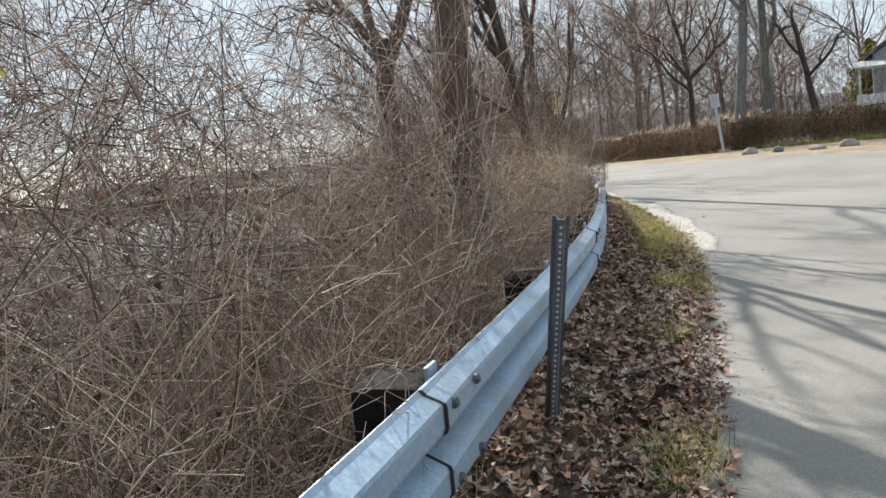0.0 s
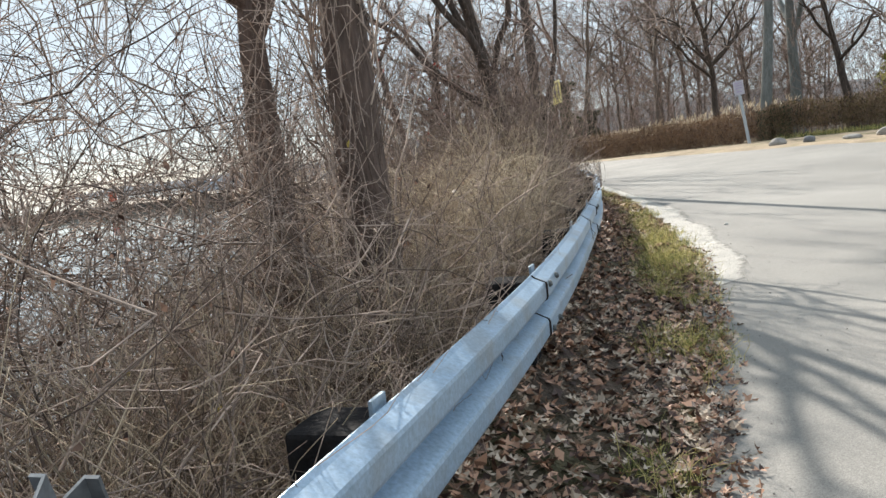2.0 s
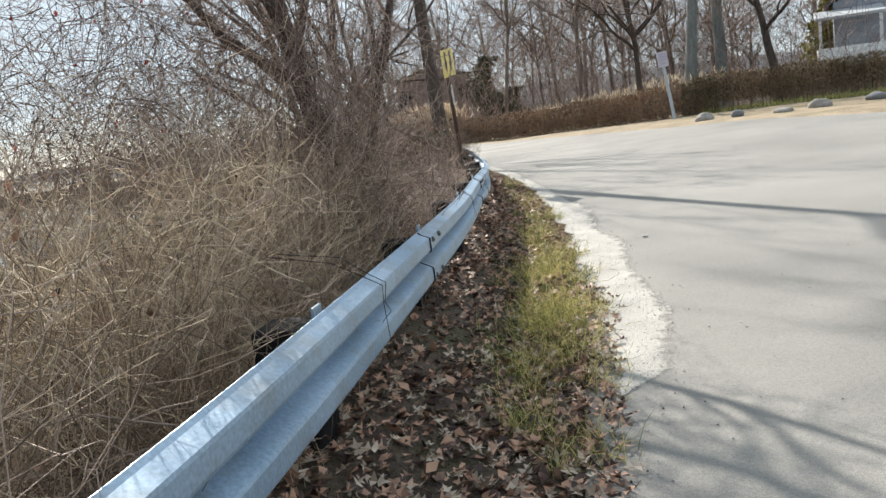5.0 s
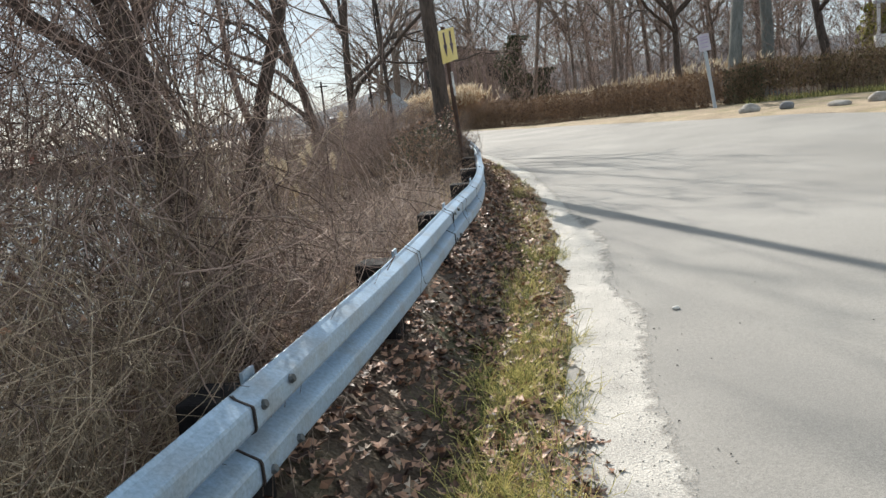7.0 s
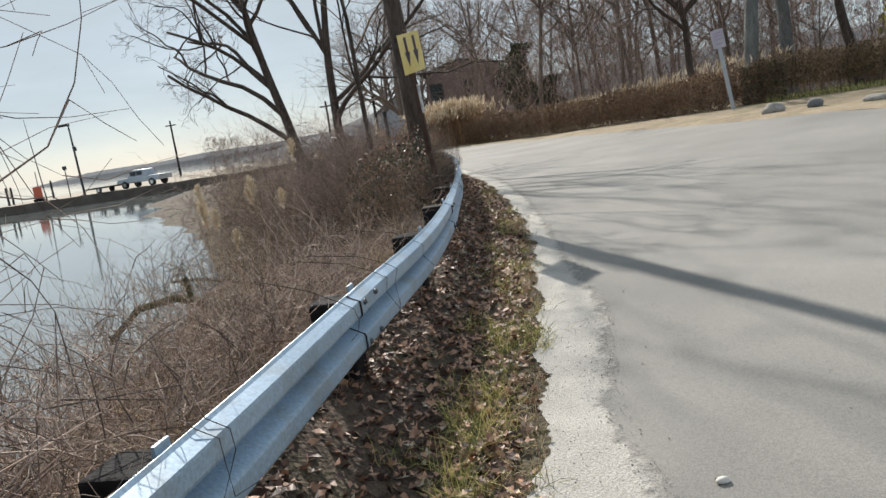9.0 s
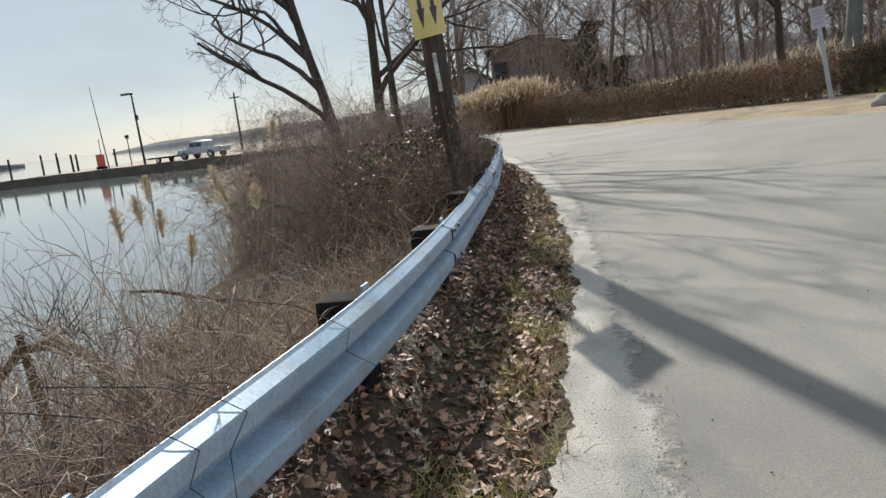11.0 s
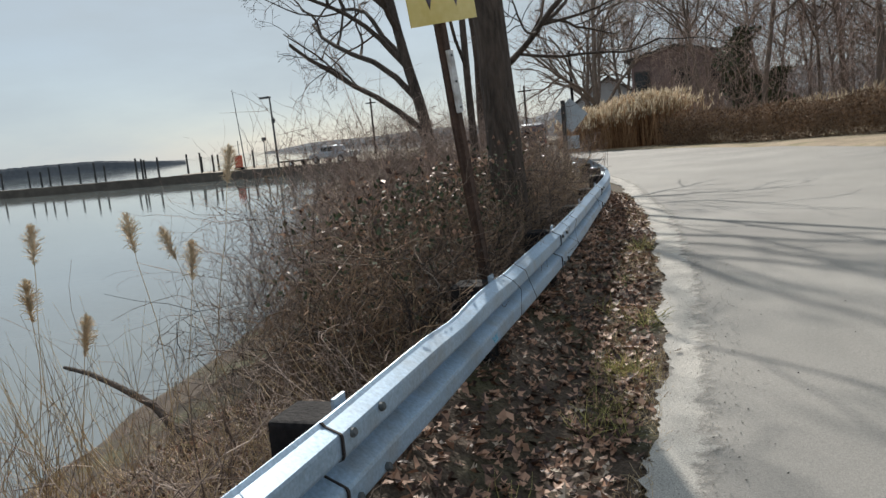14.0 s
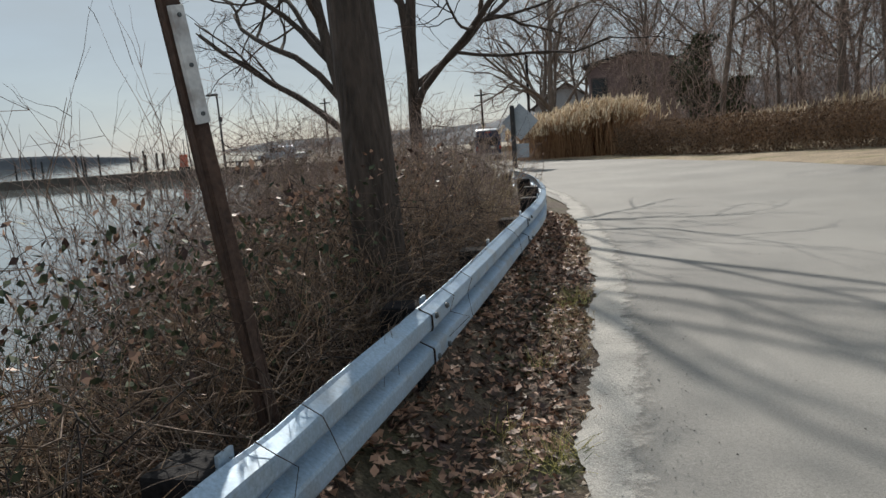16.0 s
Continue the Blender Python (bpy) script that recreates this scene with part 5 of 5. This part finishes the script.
def wheel(x, y, r, w, parent):
    tyre = part("wheel", rod((x - w / 2, y, r), (x + w / 2, y, r), r, None, 24), RUBBER, parent)
    side = 1 if x > 0 else -1
    part("rim", rod((x + side * (w / 2 - 0.02), y, r), (x + side * (w / 2 + 0.012), y, r), r * 0.62, r * 0.5, 16), ALLOY, tyre)


def van(at):
    root = thing("camper_van", "navy blue high-roof camper van with silver sides", "van", at)
    part("body", slab([(-2.6, 0.45), (-2.62, 1.15), (-2.5, 1.95), (1.05, 1.95), (1.75, 1.22), (2.55, 1.1), (2.68, 0.8), (2.65, 0.45)], 2.0, 0.06), NAVY, root, smooth=False)
    bm = slab([(-2.52, 1.93), (-2.35, 2.42), (-0.6, 2.52), (0.6, 2.35), (1.15, 1.93)], 1.86, 0.14)
    part("roof", bm, SILVER, root, "raised silver roof shell", True)
    part("rear_cap", box(-0.9, -2.63, 1.2, 0.9, -2.5, 2.38, 0.05), NAVY, root)
    part("rear_window", box(-0.72, -2.66, 1.25, 0.72, -2.62, 1.82, 0.02), GLASS, root)
    for side in (-1, 1):
        part("side_panel", box(side * 1.0 - 0.012, -2.35, 0.62, side * 1.0 + 0.012, 1.7, 0.98, 0.008), SILVER, root)
        part("stripe", box(side * 1.004 - 0.012, -2.5, 1.14, side * 1.004 + 0.012, 1.5, 1.18, 0.004), BEIGE, root)
        part("running_board", box(side * 0.98 - 0.1, -1.0, 0.28, side * 0.98 + 0.1, 1.2, 0.42, 0.04), BEIGE, root)
        for y0, y1 in ((-2.3, -1.35), (-1.25, -0.25), (-0.15, 0.85)):
            part("window", box(side * 1.0 - 0.016, y0, 1.26, side * 1.0 + 0.016, y1, 1.84, 0.012), GLASS, root)
        for y in (-1.65, 1.75):
            part("wheel_arch", rod((side * 0.98 - 0.07, y, 0.42), (side * 0.98 + 0.07, y, 0.42), 0.50, 0.46, 20), BEIGE, root)
            wheel(side * 0.92, y, 0.37, 0.26, root)
        part("tail_light", box(side * 0.9 - 0.07, -2.68, 0.88, side * 0.9 + 0.07, -2.6, 1.16, 0.015), TAIL, root)
        part("mirror", box(side * 1.18 - 0.12, 1.1, 1.25, side * 1.18 + 0.12, 1.22, 1.55, 0.03), BLACK, root)
    part("bumper", box(-0.98, -2.82, 0.42, 0.98, -2.6, 0.62, 0.04), CHROME, root)
    part("licence_plate", box(0.15, -2.675, 0.98, 0.48, -2.655, 1.13, 0.004), PLATE, root)
    part("brake_light", box(-0.2, -2.645, 2.2, 0.2, -2.62, 2.27, 0.01), TAIL, root)


van(pose(-24.0, 77.0, float(land(-24.0, 77.0)) + 0.012, 0, 0, 26))


def pickup(at):
    root = thing("pickup_truck", "silver pickup truck parked on the quay", "pickup truck", at)
    part("body", slab([(-2.8, 0.5), (-2.8, 1.05), (0.9, 1.08), (2.6, 1.0), (2.75, 0.7), (2.7, 0.5)], 1.95, 0.07), SILVER, root)
    part("cab", slab([(-0.9, 1.02), (-0.7, 1.75), (0.7, 1.78), (1.5, 1.05)], 1.7, 0.09), SILVER, root)
    part("bed", box(-0.82, -2.7, 1.03, 0.82, -0.95, 1.085), BLACK, root)
    for side in (-1, 1):
        for y0, y1 in ((-0.6, 0.12), (0.2, 0.95)):
            part("window", box(side * 0.86 - 0.02, y0, 1.2, side * 0.86 + 0.02, y1, 1.62, 0.015), GLASS, root)
        for y in (-1.75, 1.75):
            wheel(side * 0.9, y, 0.38, 0.26, root)
    part("bumper", box(-0.95, 2.68, 0.45, 0.95, 2.85, 0.68, 0.03), CHROME, root)


pickup(pose(-47.5, 81.5, -0.35, 0, 0, 82))
root = thing("boat_trailer", "low dark flatbed trailer parked on the quay", "trailer", pose(-51, 79.8, -0.35, 0, 0, 80))
part("deck", box(-0.8, -1.6, 0.45, 0.8, 1.6, 0.6, 0.03), TIMBER, root)
part("tongue", box(-0.05, 1.5, 0.45, 0.05, 2.8, 0.55), DARK_STEEL, root)
for side in (-1, 1):
    wheel(side * 0.85, 0, 0.3, 0.18, root)
ORANGE = material("orange_red_paint", (0.45, 0.08, 0.04), (0.6, 0.13, 0.07), 3, 0.5, bump=0)
root = thing("channel_marker", "small red marker stand on the quay", "marker", pose(-60.5, 81.5, -0.35))
part("panel", box(-0.5, -0.1, 0.3, 0.5, 0.1, 1.6, 0.04), ORANGE, root)
part("pole", rod((0.2, 0, 0), (0.2, 0, 3.2), 0.05, 0.04, 8), DARK_STEEL, root)
part("foot", box(-0.5, -0.3, 0, 0.5, 0.3, 0.3, 0.03), TIMBER, root)


# ---- houses ----
SHINGLE = material("dark_roof_shingle", (0.04, 0.036, 0.034), (0.12, 0.11, 0.10), 3, 0.9, bump=0.5, fine=10, size=0.02)
SIDING = material("blue_grey_clapboard", (0.22, 0.26, 0.32), (0.34, 0.38, 0.44), 1.5, 0.7, bump=0.1, fine=8)
BROWN_SIDING = material("brown_cedar_siding", (0.17, 0.12, 0.115), (0.33, 0.25, 0.24), 1.5, 0.8, bump=0.2, fine=8)
GREY_SIDING = material("pale_grey_siding", (0.36, 0.38, 0.40), (0.50, 0.52, 0.54), 1.5, 0.7, bump=0.1, fine=8)
BRICK = material("red_brick", (0.20, 0.10, 0.075), (0.36, 0.20, 0.15), 8, 0.9, bump=0.3, fine=6)


def house(at, w, d, h, ridge, siding, label, windows, boards=True, porch=False, trim=WHITE):
    root = thing("house", label, "house", at)
    wall = part("wall", box(-w / 2, -d / 2, -0.5, w / 2, d / 2, h), siding, root)
    if boards:
        z = 0.3
        while z < h:
            part("clapboard", box(-w / 2 - 0.012, -d / 2 - 0.02, z, w / 2 + 0.012, -d / 2 - 0.002, z + 0.14), siding, wall)
            z += 0.19
    bm = bmesh.new()
    e, o = 0.45, 0.4
    prof = [(-w / 2 - e, h - 0.22), (0, h + ridge), (w / 2 + e, h - 0.22), (w / 2 + e, h - 0.02), (0, h + ridge + 0.22), (-w / 2 - e, h - 0.02)]
    a = [bm.verts.new((x, -d / 2 - o, z)) for x, z in prof]
    b = [bm.verts.new((x, d / 2 + o, z)) for x, z in prof]
    for i in range(6):
        bm.faces.new((a[i], a[(i + 1) % 6], b[(i + 1) % 6], b[i]))
    for r in (a, b):
        bm.faces.new((r[0], r[1], r[4], r[5]))
        bm.faces.new((r[1], r[2], r[3], r[4]))
    bmesh.ops.recalc_face_normals(bm, faces=bm.faces)
    part("roof", bm, SHINGLE, root)
    for y in (-d / 2, d / 2 - 0.1):
        bm = bmesh.new()
        g = [bm.verts.new(p) for p in ((-w / 2, y, h), (w / 2, y, h), (0, y, h + ridge - 0.02))]
        k = [bm.verts.new((v.co.x, v.co.y + 0.1, v.co.z)) for v in g]
        bm.faces.new(g)
        bm.faces.new(k[::-1])
        for i in range(3):
            bm.faces.new((g[i], g[(i + 1) % 3], k[(i + 1) % 3], k[i]))
        bmesh.ops.recalc_face_normals(bm, faces=bm.faces)
        part("gable", bm, siding, root)
    for x, z, ww, wh in windows:
        win = part("window", box(x - ww / 2, -d / 2 - 0.05, z, x + ww / 2, -d / 2 - 0.022, z + wh), GLASS, root)
        for x0, x1, z0, z1 in ((x - ww / 2 - 0.1, x + ww / 2 + 0.1, z + wh, z + wh + 0.12), (x - ww / 2 - 0.1, x + ww / 2 + 0.1, z - 0.1, z), (x - ww / 2 - 0.1, x - ww / 2, z, z + wh), (x + ww / 2, x + ww / 2 + 0.1, z, z + wh), (x - ww / 2, x + ww / 2, z + wh / 2 - 0.03, z + wh / 2 + 0.03)):
            part("frame", box(x0, -d / 2 - 0.075, z0, x1, -d / 2 - 0.018, z1), trim, win)
    if porch:
        part("porch_roof", slab([(-d / 2 - 0.2, h - 0.3), (-d / 2 - 2.3, h - 0.75), (-d / 2 - 2.3, h - 0.9), (-d / 2 - 0.2, h - 0.5)], w * 0.42, 0.02), GREY_SIDING, root).location = (-w * 0.42, 0, 0)
        for x in (-w * 0.6, -w * 0.24):
            part("porch_post", box(x - 0.07, -d / 2 - 2.2, 0, x + 0.07, -d / 2 - 2.06, h - 0.85), WHITE, root)
        part("porch_wall", box(-w * 0.2, -d / 2 - 1.4, -0.4, w / 2, -d / 2 - 1.1, 1.0, 0.03), BRICK, root, "low red brick wall")
        for k in range(3):
            part("step", box(-w * 0.62, -d / 2 - 2.3 - 0.3 * k, -0.4, -w * 0.22, -d / 2 - 1.0, 0.75 - 0.22 * k, 0.02), WHITE, root)


house(pose(18.6, 53, float(land(18.6, 53)) + 1.5, 0, 0, -14), 7.4, 8, 3.0, 2.6, SIDING, "blue-grey clapboard house with a white porch", [(-0.6, 0.9, 0.9, 1.3), (1.8, 0.9, 0.9, 1.3)], porch=True)
bank = obj("mound", box(-7, -8, -2, 9, 8, 0.03, 0.9), LAWN)
bank.matrix_world = pose(18.6, 53, float(land(18.6, 53)) + 1.45, 0, 0, -14)
tagged(bank, "grassy rise under the house", "ground", kind="structure")
house(pose(-12.8, 82, 0.4, 0, 0, 8), 6.6, 8, 5.4, 0.6, BROWN_SIDING, "faded red-brown two-storey house behind bare trees", [(-2.5, 3.0, 1.0, 1.3), (0.5, 3.0, 1.0, 1.3), (3, 3.0, 1.0, 1.3), (-2, 0.6, 1.0, 1.3)], False, trim=SHINGLE)
house(pose(-25.5, 106, -0.5, 0, 0, 15), 7, 8, 4.0, 2.4, GREY_SIDING, "pale grey house far along the road", [(-1.8, 2.4, 0.9, 1.2), (1.6, 2.4, 0.9, 1.2), (0, 0.5, 1.0, 1.4)], False)


def evergreen(x, y, tall, wide, mat, label, z0=0.3, ivy=False):
    root = thing("evergreen_tree", label, "tree", pose(x, y, float(land(x, y)) - 0.05))
    part("trunk", rod((0, 0, 0), (0, 0, tall * 0.9), 0.14, 0.03, 8), DARK_BARK, root)
    n = 5200
    u = rng.uniform(0, 1, n)
    r = wide * (1 - u) ** 0.7 * rng.uniform(0.3, 1.05, n) * (0.75 + 0.3 * np.sin(u * 31) ** 2)
    a = rng.uniform(0, 2 * math.pi, n)
    r *= 0.85 + 0.25 * np.sin(a * 3 + u * 9)
    if ivy:
        r = wide * rng.uniform(0.1, 1, n) * (0.45 + 0.35 * np.sin(u * 7 + a) + 0.2 * np.sin(a * 2 + u * 19)) * (1.05 - 0.5 * u)
    t = Tangle()
    shape = [[(-0.5, 0, 0), (0, -0.22, 0.05), (0.5, 0, -0.05), (0, 0.22, 0.05)]]
    t.blades(scraps(np.stack([r * np.cos(a), r * np.sin(a), z0 + u * (tall - z0)], 1), 0.3, 0.9, shape, 0.5))
    mesh_object("foliage", t.mesh("foliage"), mat, root)


OLIVE = material("yellow_green_foliage", (0.12, 0.12, 0.02), (0.42, 0.37, 0.07), 0.5, 0.7, bump=0, island=0.6)
evergreen(14.4, 52.0, 5.6, 2.2, OLIVE, "yellow-green evergreen beside the house")
evergreen(-5.5, 62, 5.6, 2.4, EVERGREEN, "dark ivy-clad tree among bare trees", ivy=True)
evergreen(-3.6, 61, 3.2, 1.9, EVERGREEN, "dark low ivy-clad tree among bare trees", ivy=True)


# ---- undergrowth in the woods, far shores ----
n = 18000
x = rng.uniform(-14, 40, n)
y = np.interp(x, [-14, -7, -5, 1.5, 8.7, 20, 45], [75, 57, 54, 50, 45, 44, 42]) + rng.uniform(0, 1, n) ** 1.5 * 30
keep = np.abs(x - 18.6) + np.abs(y - 53) > 11
x, y = x[keep], y[keep]
t = Tangle(3)
t.stems(wanders(np.stack([x, y, land(x, y) - 0.1 + rng.uniform(0, 1, len(x)) ** 1.7 * 6.0], 1), rng.normal(0, 0.6, (len(x), 3)) + (0, 0, 1), rng.uniform(0.8, 3.2, len(x)), 4, 0.25), 0.012, 0.005)
tagged(mesh_object("undergrowth", t.mesh("undergrowth"), RUSSET), "brown leafless undergrowth filling the woods", "undergrowth", kind="stuff")

# the haze of distance is mixed into this blue-grey wood colour
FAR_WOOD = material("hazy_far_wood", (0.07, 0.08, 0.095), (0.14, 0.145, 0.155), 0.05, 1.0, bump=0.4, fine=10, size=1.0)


def far_shore(name, line, height, rough, label):
    """A low wooded shore in the distance: a ridge with a ragged crest of tree tops."""
    pts = even(line, 420)
    k = np.arange(420)
    crest = height * np.interp(np.linspace(0, 1, 420), [0, 0.1, 0.5, 0.85, 1], [0.9, 1, 0.85, 0.6, 0.08])
    crest = crest * (0.75 + rough * np.abs(np.sin(k * 0.02 + 1)) + 0.03 * np.sin(k * 0.9) * np.sin(k * 0.37) + rng.uniform(-0.012, 0.012, 420))
    d = np.gradient(pts, axis=0)
    q = np.stack([-d[:, 1], d[:, 0]], 1) / np.linalg.norm(d, axis=1, keepdims=True)
    sect = [(-6, WATER_Z - 0.5, 0), (-4, -0.5, 0.15), (-2, 0, 0.75), (0, 0, 1.0), (6, 0, 0.9), (20, 0, 0.4), (30, WATER_Z - 0.5, 0)]
    P = np.stack([pts + q * u for u, _, _ in sect], 1)
    Z = np.stack([zz + crest * c for _, zz, c in sect], 1)
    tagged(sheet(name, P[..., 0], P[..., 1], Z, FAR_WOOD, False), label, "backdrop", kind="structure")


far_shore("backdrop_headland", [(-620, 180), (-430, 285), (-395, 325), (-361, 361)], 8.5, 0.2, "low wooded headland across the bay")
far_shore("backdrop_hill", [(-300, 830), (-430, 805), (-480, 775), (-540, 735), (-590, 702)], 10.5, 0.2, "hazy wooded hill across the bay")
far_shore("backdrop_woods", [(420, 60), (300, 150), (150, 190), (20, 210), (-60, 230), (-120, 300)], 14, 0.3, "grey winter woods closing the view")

# ---- small marks ----
CYAN = material("cyan_spray_paint", (0.10, 0.38, 0.55), (0.25, 0.55, 0.70), 30, 0.6, bump=0)
s_mark = float(np.interp(19.05, ry, rs))
p, t, out = on_rail(s_mark)
base = float(rise(p[0], p[1])) + RAIL_Z
for k in range(7):
    a0, a1 = rng.uniform(-0.05, 0.03), rng.uniform(0.02, 0.06)
    v0, v1 = rng.uniform(0.05, 0.095), rng.uniform(0.05, 0.095)
    q0, q1 = p + out * 0.0845 + t * a0, p + out * 0.0845 + t * (a0 + a1)
    part("paint_mark", rod((*q0, base + v0), (*q1, base + v1), 0.003, 0.002, 5), CYAN, guardrail, "smear of cyan spray paint")
